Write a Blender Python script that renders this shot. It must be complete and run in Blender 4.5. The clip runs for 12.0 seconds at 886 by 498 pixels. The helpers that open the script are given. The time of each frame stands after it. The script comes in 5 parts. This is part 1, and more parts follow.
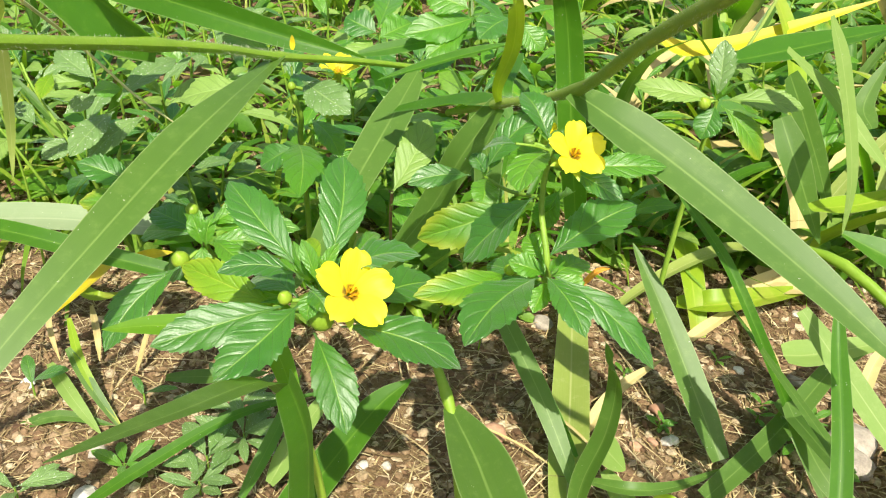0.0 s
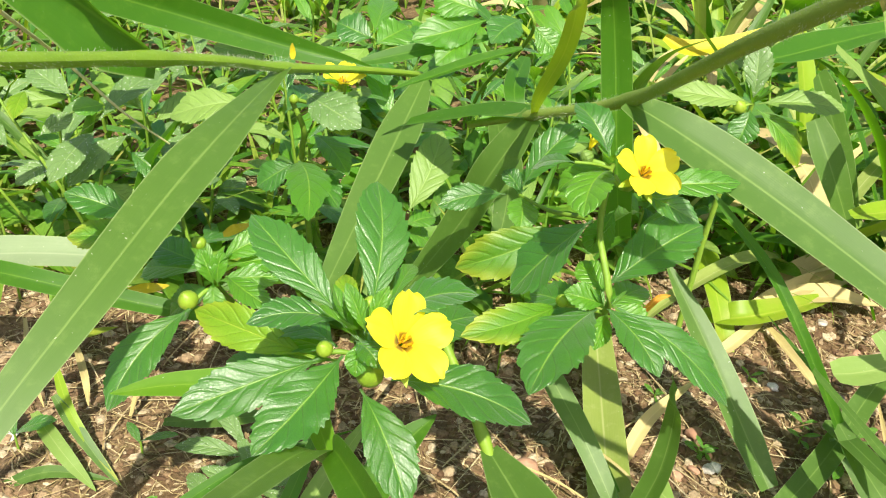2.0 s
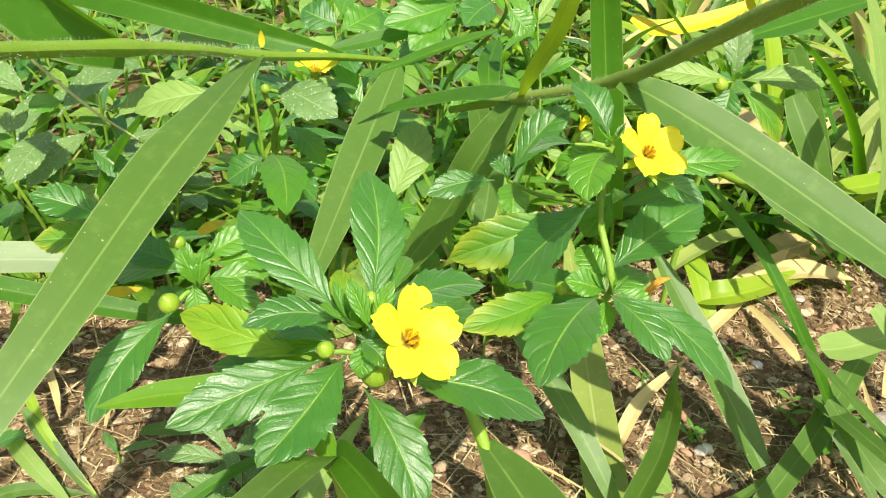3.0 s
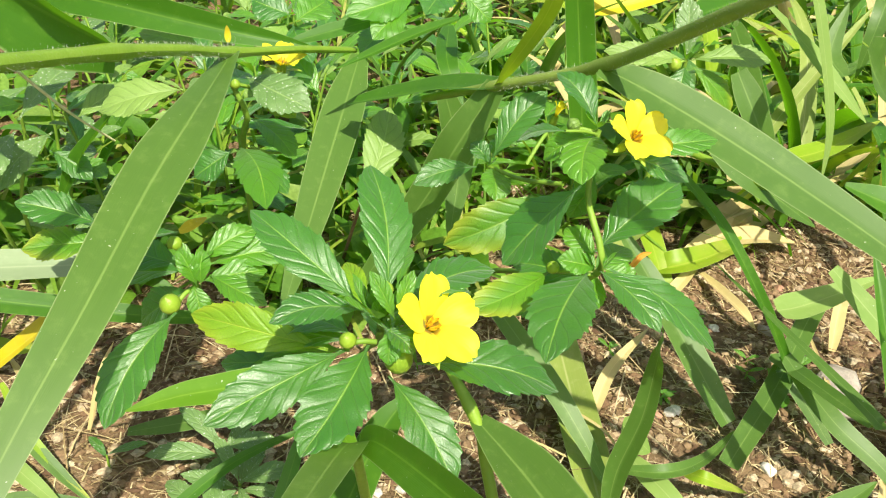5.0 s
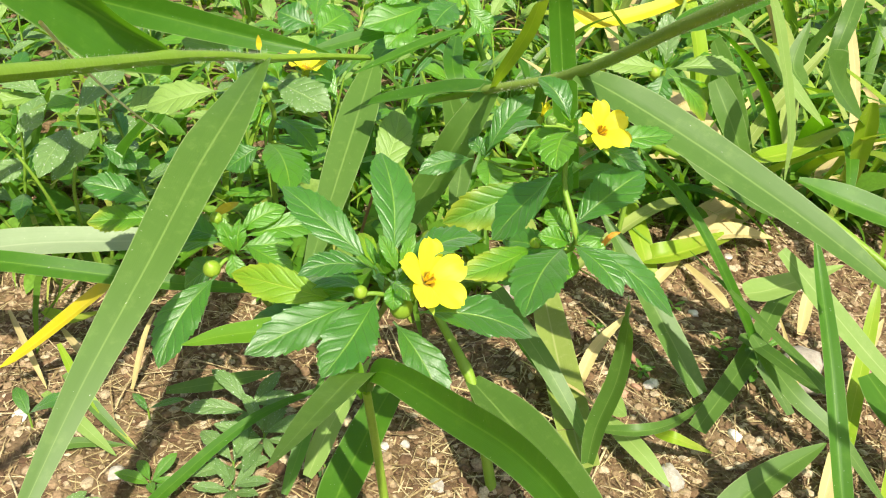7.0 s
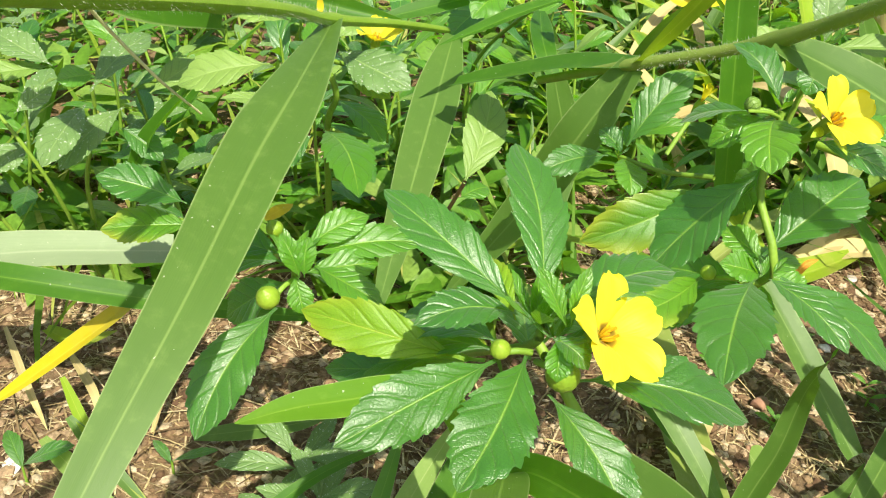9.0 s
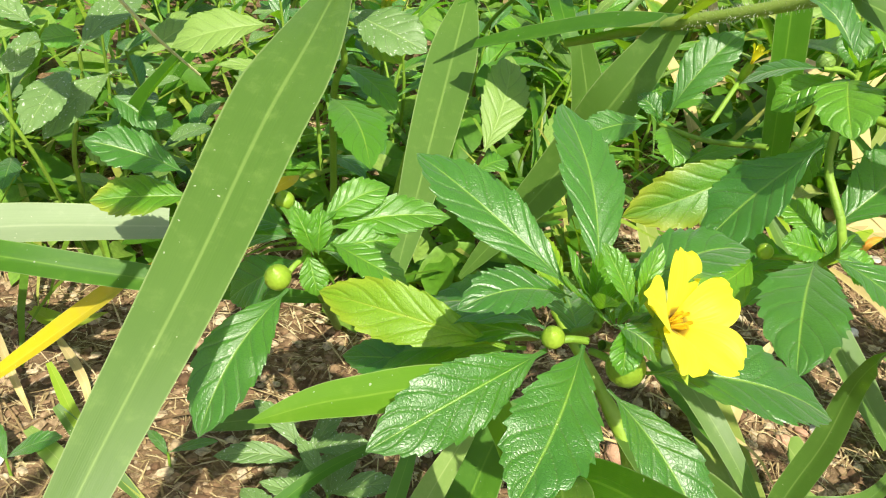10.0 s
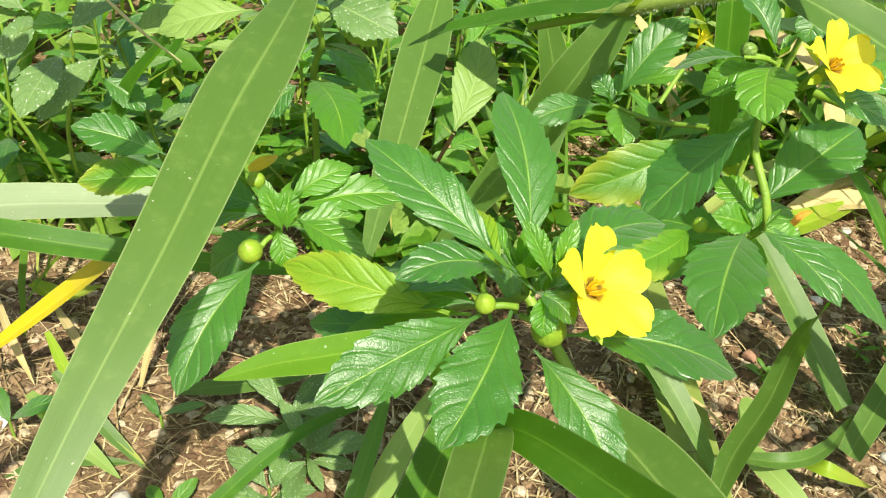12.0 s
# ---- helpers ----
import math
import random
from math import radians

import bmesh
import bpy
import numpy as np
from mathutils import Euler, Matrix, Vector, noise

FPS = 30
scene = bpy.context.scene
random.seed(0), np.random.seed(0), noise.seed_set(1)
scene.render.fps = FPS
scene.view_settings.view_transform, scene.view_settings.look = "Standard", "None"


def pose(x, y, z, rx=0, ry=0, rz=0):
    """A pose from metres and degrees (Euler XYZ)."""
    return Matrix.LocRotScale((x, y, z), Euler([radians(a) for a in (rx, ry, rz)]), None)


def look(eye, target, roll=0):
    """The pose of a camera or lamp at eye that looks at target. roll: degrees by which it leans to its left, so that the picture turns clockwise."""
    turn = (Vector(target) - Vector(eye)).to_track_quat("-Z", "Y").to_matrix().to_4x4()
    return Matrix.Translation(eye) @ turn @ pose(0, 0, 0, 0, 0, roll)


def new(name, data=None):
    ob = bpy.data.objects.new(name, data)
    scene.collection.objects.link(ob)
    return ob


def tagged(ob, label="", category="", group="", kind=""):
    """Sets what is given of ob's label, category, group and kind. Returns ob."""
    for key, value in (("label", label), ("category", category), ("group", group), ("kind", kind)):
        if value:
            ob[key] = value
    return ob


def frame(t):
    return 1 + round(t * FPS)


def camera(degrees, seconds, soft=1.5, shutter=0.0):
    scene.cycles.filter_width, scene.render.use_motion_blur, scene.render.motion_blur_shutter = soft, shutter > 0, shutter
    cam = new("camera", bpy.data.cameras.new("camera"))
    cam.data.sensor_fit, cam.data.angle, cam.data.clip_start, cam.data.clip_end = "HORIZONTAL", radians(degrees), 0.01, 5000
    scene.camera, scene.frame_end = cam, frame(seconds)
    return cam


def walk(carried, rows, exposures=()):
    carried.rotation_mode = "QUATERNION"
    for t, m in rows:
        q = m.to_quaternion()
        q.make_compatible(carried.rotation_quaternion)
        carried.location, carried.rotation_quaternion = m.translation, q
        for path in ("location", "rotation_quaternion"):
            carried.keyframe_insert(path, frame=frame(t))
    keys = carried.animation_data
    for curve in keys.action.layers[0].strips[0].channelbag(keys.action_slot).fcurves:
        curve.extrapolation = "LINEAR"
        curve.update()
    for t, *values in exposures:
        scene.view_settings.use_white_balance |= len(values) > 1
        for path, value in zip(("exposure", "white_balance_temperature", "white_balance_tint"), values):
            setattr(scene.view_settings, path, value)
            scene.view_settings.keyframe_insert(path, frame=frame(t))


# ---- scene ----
cam = camera(58.1, 12.0, soft=1.1)
PATH = [
    (0, (0.051, 0.045, 0.45), (0.027, 1.752, -0.591), 4.8),
    (0.5, (0.033, 0.043, 0.452), (0.012, 1.752, -0.587), 4.8),
    (1, (0.022, 0.064, 0.44), (0.017, 1.775, -0.596), 4.9),
    (1.5, (0.019, 0.084, 0.435), (0.041, 1.795, -0.599), 4.9),
    (2, (0.011, 0.093, 0.435), (0.067, 1.806, -0.597), 4.4),
    (2.5, (0.005, 0.103, 0.43), (0.115, 1.811, -0.605), 4.1),
    (3, (-0.006, 0.107, 0.426), (0.155, 1.803, -0.621), 4.1),
    (3.2, (-0.011, 0.11, 0.425), (0.166, 1.801, -0.628), 4.1),
    (4.8, (-0.04, 0.11, 0.429), (0.29, 1.76, -0.652), 4.4),
    (5, (-0.04, 0.1, 0.435), (0.293, 1.751, -0.645), 4.3),
    (5.5, (-0.044, 0.071, 0.45), (0.298, 1.718, -0.633), 4.5),
    (6, (-0.047, 0.042, 0.467), (0.293, 1.689, -0.616), 4.5),
    (6.5, (-0.045, 0.025, 0.471), (0.283, 1.678, -0.604), 4.5),
    (6.7, (-0.044, 0.022, 0.468), (0.274, 1.684, -0.599), 4.4),
    (8.3, (-0.051, 0.114, 0.419), (0.197, 1.79, -0.644), 4.8),
    (8.5, (-0.063, 0.126, 0.415), (0.193, 1.797, -0.653), 4.9),
    (9, (-0.08, 0.149, 0.398), (0.187, 1.816, -0.674), 5.2),
    (9.5, (-0.085, 0.163, 0.386), (0.194, 1.819, -0.701), 5.6),
    (10, (-0.091, 0.179, 0.376), (0.202, 1.816, -0.735), 6.0),
    (10.5, (-0.085, 0.179, 0.373), (0.214, 1.798, -0.763), 5.8),
    (11, (-0.084, 0.171, 0.381), (0.212, 1.784, -0.764), 5.8),
    (11.5, (-0.079, 0.163, 0.386), (0.213, 1.768, -0.77), 5.8),
    (12, (-0.075, 0.155, 0.394), (0.203, 1.753, -0.775), 5.5),
]
walk(cam, [(t, look(eye, target, roll)) for t, eye, target, roll in PATH])

# ---- sky, sun, exposure ----
SUN_WAY = Vector((0.13, -0.72, 1.0)).normalized()      # towards the sun
scene.view_settings.exposure = 0.8
world = bpy.data.worlds.new("world")
scene.world = world
world.use_nodes = True
wt = world.node_tree
sky = wt.nodes.new("ShaderNodeTexSky")
sky.sky_type = "NISHITA"
sky.sun_disc = False
sky.sun_elevation = math.asin(SUN_WAY.z)
sky.sun_rotation = math.atan2(SUN_WAY.x, SUN_WAY.y)
sky.air_density, sky.dust_density = 1.0, 3.0
wt.links.new(sky.outputs[0], wt.nodes["Background"].inputs[0])
wt.nodes["Background"].inputs[1].default_value = 0.095
sun = new("sun", bpy.data.lights.new("sun", "SUN"))
sun.data.energy, sun.data.angle, sun.data.color = 5.0, radians(0.55), (1.0, 0.93, 0.78)
sun.matrix_world = look(SUN_WAY * 5, (0, 0, 0))


# ---- materials ----
class Nodes:
    """A short way to write node trees."""

    def __init__(self, name):
        self.mat = bpy.data.materials.new(name)
        self.mat.use_nodes = True
        self.tree = self.mat.node_tree
        self.tree.nodes.clear()

    def add(self, kind):
        return self.tree.nodes.new("ShaderNode" + kind)

    def put(self, socket, value):
        if isinstance(value, (int, float)):
            socket.default_value = value
        elif isinstance(value, (tuple, list)):
            socket.default_value = (*value, 1.0) if len(value) == 3 and socket.type == "RGBA" else value
        else:
            self.tree.links.new(value, socket)

    def math(self, op, a, b=0.0, c=0.0):
        node = self.add("Math")
        node.operation = op
        for socket, value in zip(node.inputs, (a, b, c)):
            self.put(socket, value)
        return node.outputs[0]

    def ramp(self, value, lo, hi, to_lo=0.0, to_hi=1.0):
        node = self.add("MapRange")
        node.interpolation_type = "SMOOTHSTEP"
        for socket, v in zip(node.inputs, (value, lo, hi, to_lo, to_hi)):
            self.put(socket, v)
        return node.outputs[0]

    def mix(self, fac, a, b, blend="MIX"):
        node = self.add("Mix")
        node.data_type, node.blend_type = "RGBA", blend
        self.put(node.inputs[0], fac)
        self.put(node.inputs[6], a)
        self.put(node.inputs[7], b)
        return node.outputs[2]

    def noise(self, scale, detail=3.0, rough=0.55, vector=None):
        node = self.add("TexNoise")
        self.put(node.inputs["Scale"], scale)
        self.put(node.inputs["Detail"], detail)
        self.put(node.inputs["Roughness"], rough)
        self.put(node.inputs["Vector"], vector if vector else self.add("TexCoord").outputs["Object"])
        return node.outputs[0]

    def bump(self, height, strength, distance):
        node = self.add("Bump")
        self.put(node.inputs["Height"], height)
        node.inputs["Strength"].default_value = strength
        node.inputs["Distance"].default_value = distance
        return node.outputs[0]

    def finish(self, color, rough=0.5, normal=None, metal=0.0, spec=0.5, translucent=None, share=0.0, sheen=0.0):
        body = self.add("BsdfPrincipled")
        self.put(body.inputs["Base Color"], color)
        self.put(body.inputs["Roughness"], rough)
        self.put(body.inputs["Metallic"], metal)
        self.put(body.inputs["Specular IOR Level"], spec)
        self.put(body.inputs["Sheen Weight"], sheen)
        if normal:
            self.put(body.inputs["Normal"], normal)
        shader = body.outputs[0]
        if translucent is not None:
            thin = self.add("BsdfTranslucent")
            self.put(thin.inputs["Color"], translucent)
            both = self.add("MixShader")
            both.inputs[0].default_value = share
            self.put(both.inputs[1], shader)
            self.put(both.inputs[2], thin.outputs[0])
            shader = both.outputs[0]
        self.put(self.add("OutputMaterial").inputs[0], shader)
        return self.mat


def leaf_material(name, dark, light, vein, through_color, rough=0.42, share=0.3, veins=6.5, specks=0.0, yellow=0.0, spec=0.5, sheen=0.0):
    """A thin net-veined leaf: midrib and side veins along the leaf's own length and width."""
    n = Nodes(name)
    uv = n.add("SeparateXYZ")
    n.put(uv.inputs[0], n.add("UVMap").outputs[0])
    along, side = uv.outputs[0], n.math("ABSOLUTE", n.math("MULTIPLY_ADD", uv.outputs[1], 2.0, -1.0))
    rnd = n.add("ObjectInfo").outputs["Random"]
    grain = n.noise(1300.0, 3.0)
    cloud = n.noise(70.0, 3.0)
    wob = n.math("MULTIPLY_ADD", cloud, 0.35, -0.17)
    phase = n.math("ADD", n.math("MULTIPLY_ADD", along, veins, wob), n.math("MULTIPLY", side, -1.9))
    saw = n.math("PINGPONG", phase, 0.5)
    rib = n.ramp(saw, 0.0, 0.075, 1.0, 0.0)
    net = n.add("TexVoronoi")
    net.feature = "DISTANCE_TO_EDGE"
    n.put(net.inputs["Vector"], n.add("TexCoord").outputs["Object"])
    n.put(net.inputs["Scale"], 760.0)
    cell = n.ramp(net.outputs["Distance"], 0.0, 0.16)
    rib = n.math("MULTIPLY", rib, n.ramp(side, 0.75, 1.0, 1.0, 0.25))
    mid = n.ramp(side, 0.012, n.math("MULTIPLY_ADD", along, -0.035, 0.068), 1.0, 0.0)
    tone = n.math("ADD", n.math("MULTIPLY", cloud, 0.55), n.math("MULTIPLY_ADD", rnd, 0.5, -0.02))
    col = n.mix(tone, dark, light)
    col = n.mix(n.math("MULTIPLY", n.ramp(grain, 0.4, 0.75), 0.35), col, light)
    groove = n.ramp(saw, 0.0, 0.045, 1.0, 0.0)
    col = n.mix(n.math("MULTIPLY", n.ramp(cell, 1.0, 0.0), 0.2), col, tuple(0.7 * a for a in dark))
    col = n.mix(n.math("MULTIPLY", rib, 0.16), col, vein)
    col = n.mix(n.math("MULTIPLY", groove, 0.45), col, tuple(0.55 * a for a in dark))
    col = n.mix(n.math("MULTIPLY", mid, 0.6), col, vein)
    if yellow:
        edge = n.ramp(n.math("ADD", n.math("MULTIPLY", side, 0.5), n.math("MULTIPLY", along, 0.6)), 0.75 - 0.4 * yellow, 1.15)
        col = n.mix(n.math("MULTIPLY", edge, yellow), col, (0.42, 0.44, 0.035))
    if specks:
        dust = n.ramp(n.noise(560.0, 2.0), 0.62, 0.7)
        col = n.mix(n.math("MULTIPLY", dust, specks), col, (0.62, 0.66, 0.55))
    # the blade swells a little between its sunken veins, with a fine crinkled grain
    puff = n.math("MULTIPLY", n.ramp(saw, 0.0, 0.22), n.ramp(side, 0.0, 0.2))
    crinkle = n.noise(2200.0, 2.0)
    h = n.math("ADD", n.math("MULTIPLY", puff, 0.85), n.math("ADD", n.math("MULTIPLY", grain, 0.42), n.math("MULTIPLY", crinkle, 0.15)))
    h = n.math("ADD", n.math("ADD", h, n.math("MULTIPLY", cell, 0.16)), n.math("MULTIPLY", mid, -0.5))
    shine = n.math("ADD", rough, n.math("MULTIPLY", grain, 0.12))
    shade = n.math("ADD", n.math("MULTIPLY", rib, 0.6), n.math("ADD", n.math("MULTIPLY", cloud, 0.35), n.math("MULTIPLY", cell, -0.25)))
    return n.finish(col, shine, n.bump(h, 0.65, 0.0005), spec=spec, sheen=sheen, translucent=n.mix(shade, through_color, tuple(0.45 * a for a in through_color)), share=share)


def grass_material(name, dark, light, rib_color, through_color, rough=0.5, share=0.3, dry=0.0, ribs=52.0):
    """A long grass blade: fine ribs along it, a pale midrib, pale thin margins."""
    n = Nodes(name)
    uv = n.add("SeparateXYZ")
    n.put(uv.inputs[0], n.add("UVMap").outputs[0])
    along, cross = uv.outputs[0], uv.outputs[1]
    side = n.math("ABSOLUTE", n.math("MULTIPLY_ADD", cross, 2.0, -1.0))
    rnd = n.add("ObjectInfo").outputs["Random"]
    coords = n.add("CombineXYZ")
    n.put(coords.inputs[0], n.math("MULTIPLY", along, 3.0))
    n.put(coords.inputs[1], n.math("MULTIPLY", cross, 40.0))
    n.put(coords.inputs[2], n.math("MULTIPLY", rnd, 50.0))
    streak = n.noise(1.0, 3.0, 0.6, coords.outputs[0])
    cloud = n.noise(38.0, 3.0)
    fine = n.noise(700.0, 2.0)
    tone = n.math("ADD", n.math("MULTIPLY", streak, 0.55), n.math("MULTIPLY_ADD", rnd, 0.45, n.math("MULTIPLY_ADD", cloud, 0.4, -0.2)))
    col = n.mix(tone, dark, light)
    lines = n.ramp(n.math("SINE", n.math("MULTIPLY", cross, ribs * math.pi)), 0.2, 1.0)
    col = n.mix(n.math("MULTIPLY", lines, 0.02), col, tuple(1.5 * a for a in light))
    patch = n.ramp(n.noise(120.0, 4.0, 0.7), 0.5, 0.75)
    col = n.mix(n.math("MULTIPLY", patch, 0.3), col, rib_color)
    mid = n.ramp(side, 0.015, 0.07, 1.0, 0.0)
    edge = n.ramp(side, 0.94, 0.99)
    col = n.mix(n.math("MULTIPLY", mid, 0.55), col, rib_color)
    col = n.mix(n.math("MULTIPLY", edge, 0.4), col, (0.4, 0.48, 0.2))
    nick = n.ramp(n.noise(520.0, 1.0), 0.775, 0.79)
    col = n.mix(n.math("MULTIPLY", nick, 0.7), col, (0.55, 0.6, 0.4))
    if dry:
        rust = n.ramp(n.math("ADD", n.math("MULTIPLY", cloud, 0.7), n.math("MULTIPLY", along, 0.55)), 0.78 - 0.35 * dry, 0.95)
        col = n.mix(n.math("MULTIPLY", rust, dry), col, (0.46, 0.33, 0.12))
    wave = n.math("SINE", n.math("MULTIPLY", cross, ribs * math.pi))
    h = n.math("ADD", n.math("MULTIPLY", wave, 0.12), n.math("ADD", streak, n.math("MULTIPLY", fine, 0.3)))
    return n.finish(col, n.math("ADD", rough, n.math("MULTIPLY", fine, 0.12)), n.bump(h, 0.22, 0.0003), spec=0.45, translucent=through_color, share=share)


def plain_material(name, a, b, scale, rough=0.6, share=0.0, through_color=None, relief=0.0008, spec=0.4):
    """Two tones in clouds and grain."""
    n = Nodes(name)
    cloud, grain = n.noise(scale, 4.0), n.noise(scale * 7, 3.0)
    rnd = n.add("ObjectInfo").outputs["Random"]
    tone = n.math("ADD", n.math("MULTIPLY", cloud, 0.7), n.math("ADD", n.math("MULTIPLY", grain, 0.3), n.math("MULTIPLY_ADD", rnd, 0.3, -0.15)))
    return n.finish(n.mix(n.ramp(tone, 0.25, 0.75), a, b), rough, n.bump(grain, 0.5, relief), spec=spec, translucent=through_color, share=share)


def island_material(name, colors, scale, rough=0.8, share=0.0, through_color=None):
    """For joined pieces: each loose piece takes its own tone."""
    n = Nodes(name)
    rnd = n.add("NewGeometry").outputs["Random Per Island"]
    ramp = n.add("ValToRGB")
    ramp.color_ramp.interpolation = "LINEAR"
    for i, c in enumerate(colors):
        spot = i / (len(colors) - 1)
        e = ramp.color_ramp.elements[i] if i < 2 else ramp.color_ramp.elements.new(spot)
        e.position, e.color = spot, (*c, 1)
    ramp.color_ramp.elements[1].position = 1 / (len(colors) - 1)
    n.put(ramp.inputs[0], rnd)
    grain = n.noise(scale, 4.0)
    col = n.mix(n.math("MULTIPLY", n.ramp(grain, 0.3, 0.7), 0.45), ramp.outputs[0], tuple(0.45 * v for v in colors[0]))
    return n.finish(col, rough, n.bump(grain, 0.5, 0.0008), translucent=through_color, share=share, spec=0.35)


def soil_material():
    n = Nodes("soil")
    at = n.add("NewGeometry").outputs["Position"]
    big, mid, fine = n.noise(5.0, 4.0, 0.6, at), n.noise(38.0, 5.0, 0.65, at), n.noise(260.0, 5.0, 0.7, at)
    col = n.mix(n.ramp(mid, 0.3, 0.7), (0.1, 0.057, 0.027), (0.24, 0.157, 0.077))
    col = n.mix(n.math("MULTIPLY", n.ramp(fine, 0.5, 0.72), 0.7), col, (0.4, 0.31, 0.2))
    col = n.mix(n.math("MULTIPLY", n.ramp(fine, 0.46, 0.3), 0.75), col, (0.07, 0.04, 0.024))
    col = n.mix(n.math("MULTIPLY", n.ramp(big, 0.42, 0.62), 0.35), col, (0.28, 0.2, 0.12))
    h = n.math("ADD", n.math("MULTIPLY", mid, 0.6), fine)
    return n.finish(col, 0.92, n.bump(h, 0.9, 0.006), spec=0.2)


def petal_material():
    n = Nodes("yellow petal")
    uv = n.add("SeparateXYZ")
    n.put(uv.inputs[0], n.add("UVMap").outputs[0])
    along, side = uv.outputs[0], n.math("ABSOLUTE", n.math("MULTIPLY_ADD", uv.outputs[1], 2.0, -1.0))
    coords = n.add("CombineXYZ")
    n.put(coords.inputs[0], n.math("MULTIPLY", along, 2.0))
    n.put(coords.inputs[1], n.math("MULTIPLY", uv.outputs[1], 16.0))
    fan = n.noise(1.0, 2.0, 0.5, coords.outputs[0])
    col = n.mix(fan, (0.95, 0.81, 0.012), (0.97, 0.9, 0.05))
    blotch = n.math("MULTIPLY", n.ramp(along, 0.25, 0.16), n.ramp(n.math("ADD", side, n.math("MULTIPLY", fan, 0.5)), 0.95, 0.5))
    col = n.mix(n.ramp(along, 0.3, 0.1), col, (0.85, 0.6, 0.01))
    col = n.mix(n.math("MULTIPLY", blotch, 0.85), col, (0.14, 0.028, 0.01))
    return n.finish(col, 0.5, n.bump(fan, 0.35, 0.0008), translucent=(0.95, 0.82, 0.015), share=0.42, sheen=0.1, spec=0.3)


LEAF = leaf_material("glossy dark leaf", (0.017, 0.108, 0.005), (0.05, 0.19, 0.01), (0.26, 0.46, 0.05), (0.26, 0.7, 0.008), 0.3, 0.38, spec=1.0, sheen=0.24)
LEAF_LIGHT = leaf_material("fresh green leaf", (0.05, 0.2, 0.006), (0.115, 0.3, 0.012), (0.28, 0.48, 0.04), (0.32, 0.7, 0.01), 0.31, 0.38, spec=0.9, sheen=0.1)
LEAF_YELLOW = leaf_material("yellowing leaf", (0.12, 0.28, 0.01), (0.21, 0.37, 0.02), (0.36, 0.48, 0.05), (0.38, 0.56, 0.015), 0.32, 0.36, yellow=0.5)
LEAF_EDGE = leaf_material("leaf with yellow margin", (0.05, 0.18, 0.008), (0.11, 0.28, 0.014), (0.25, 0.42, 0.05), (0.28, 0.57, 0.012), 0.36, 0.36, yellow=0.8, spec=0.8)
LEAF_GREY = leaf_material("speckled dull leaf", (0.09, 0.185, 0.05), (0.18, 0.3, 0.09), (0.28, 0.4, 0.13), (0.27, 0.48, 0.04), 0.36, 0.26, specks=0.8)
LEAF_PALE = leaf_material("pale matt leaf", (0.14, 0.26, 0.045), (0.25, 0.38, 0.085), (0.3, 0.44, 0.12), (0.28, 0.5, 0.04), 0.38, 0.28)
BLADE = grass_material("green grass blade", (0.053, 0.124, 0.017), (0.096, 0.187, 0.031), (0.22, 0.34, 0.08), (0.22, 0.47, 0.014), 0.42, 0.33)
BLADE_FRESH = grass_material("fresh bright grass blade", (0.07, 0.19, 0.006), (0.125, 0.28, 0.011), (0.24, 0.4, 0.04), (0.26, 0.56, 0.008), 0.42, 0.4)
BLADE_DARK = grass_material("dark grass blade", (0.03, 0.112, 0.004), (0.062, 0.18, 0.007), (0.17, 0.33, 0.03), (0.17, 0.46, 0.005), 0.45, 0.4)
BLADE_PALE = grass_material("pale grass blade", (0.16, 0.28, 0.05), (0.27, 0.4, 0.1), (0.42, 0.52, 0.18), (0.28, 0.48, 0.04), 0.55, 0.4)
BLADE_LIME = grass_material("yellow-green grass blade", (0.16, 0.3, 0.01), (0.29, 0.42, 0.022), (0.42, 0.5, 0.07), (0.36, 0.55, 0.012), 0.42, 0.36, dry=0.35)
BLADE_YELLOW = grass_material("yellow grass blade", (0.5, 0.42, 0.008), (0.72, 0.58, 0.015), (0.7, 0.62, 0.06), (0.62, 0.5, 0.01), 0.5, 0.3, dry=0.4)
BLADE_OLD = grass_material("fading pale blade", (0.2, 0.29, 0.045), (0.36, 0.42, 0.11), (0.5, 0.52, 0.22), (0.32, 0.46, 0.05), 0.55, 0.34)
BLADE_WAX = grass_material("waxy whitish blade", (0.2, 0.28, 0.14), (0.32, 0.4, 0.23), (0.4, 0.47, 0.29), (0.32, 0.44, 0.18), 0.45, 0.3)
BLADE_DRY = grass_material("dry straw blade", (0.4, 0.31, 0.12), (0.58, 0.48, 0.22), (0.68, 0.57, 0.28), (0.48, 0.4, 0.1), 0.7, 0.2)
CULM = plain_material("smooth grass culm", (0.19, 0.33, 0.025), (0.27, 0.41, 0.045), 60.0, 0.42, 0.25, (0.36, 0.56, 0.03))
CULM_DARK = plain_material("dull hairy culm", (0.22, 0.33, 0.055), (0.3, 0.4, 0.085), 80.0, 0.5, 0.3, (0.34, 0.5, 0.05))
STEM = plain_material("herb stem", (0.13, 0.24, 0.02), (0.2, 0.33, 0.035), 90.0, 0.55)
STEM_PALE = plain_material("bleached stem", (0.48, 0.5, 0.2), (0.62, 0.62, 0.32), 90.0, 0.6)
STEM_BROWN = plain_material("woody stem", (0.17, 0.1, 0.05), (0.28, 0.19, 0.1), 90.0, 0.8)
BUD = plain_material("green bud", (0.2, 0.33, 0.025), (0.3, 0.43, 0.04), 120.0, 0.35, 0.2, (0.3, 0.5, 0.02))
HAIR = plain_material("pale hairs", (0.55, 0.6, 0.4), (0.7, 0.72, 0.55), 50.0, 0.6)
PETAL = petal_material()
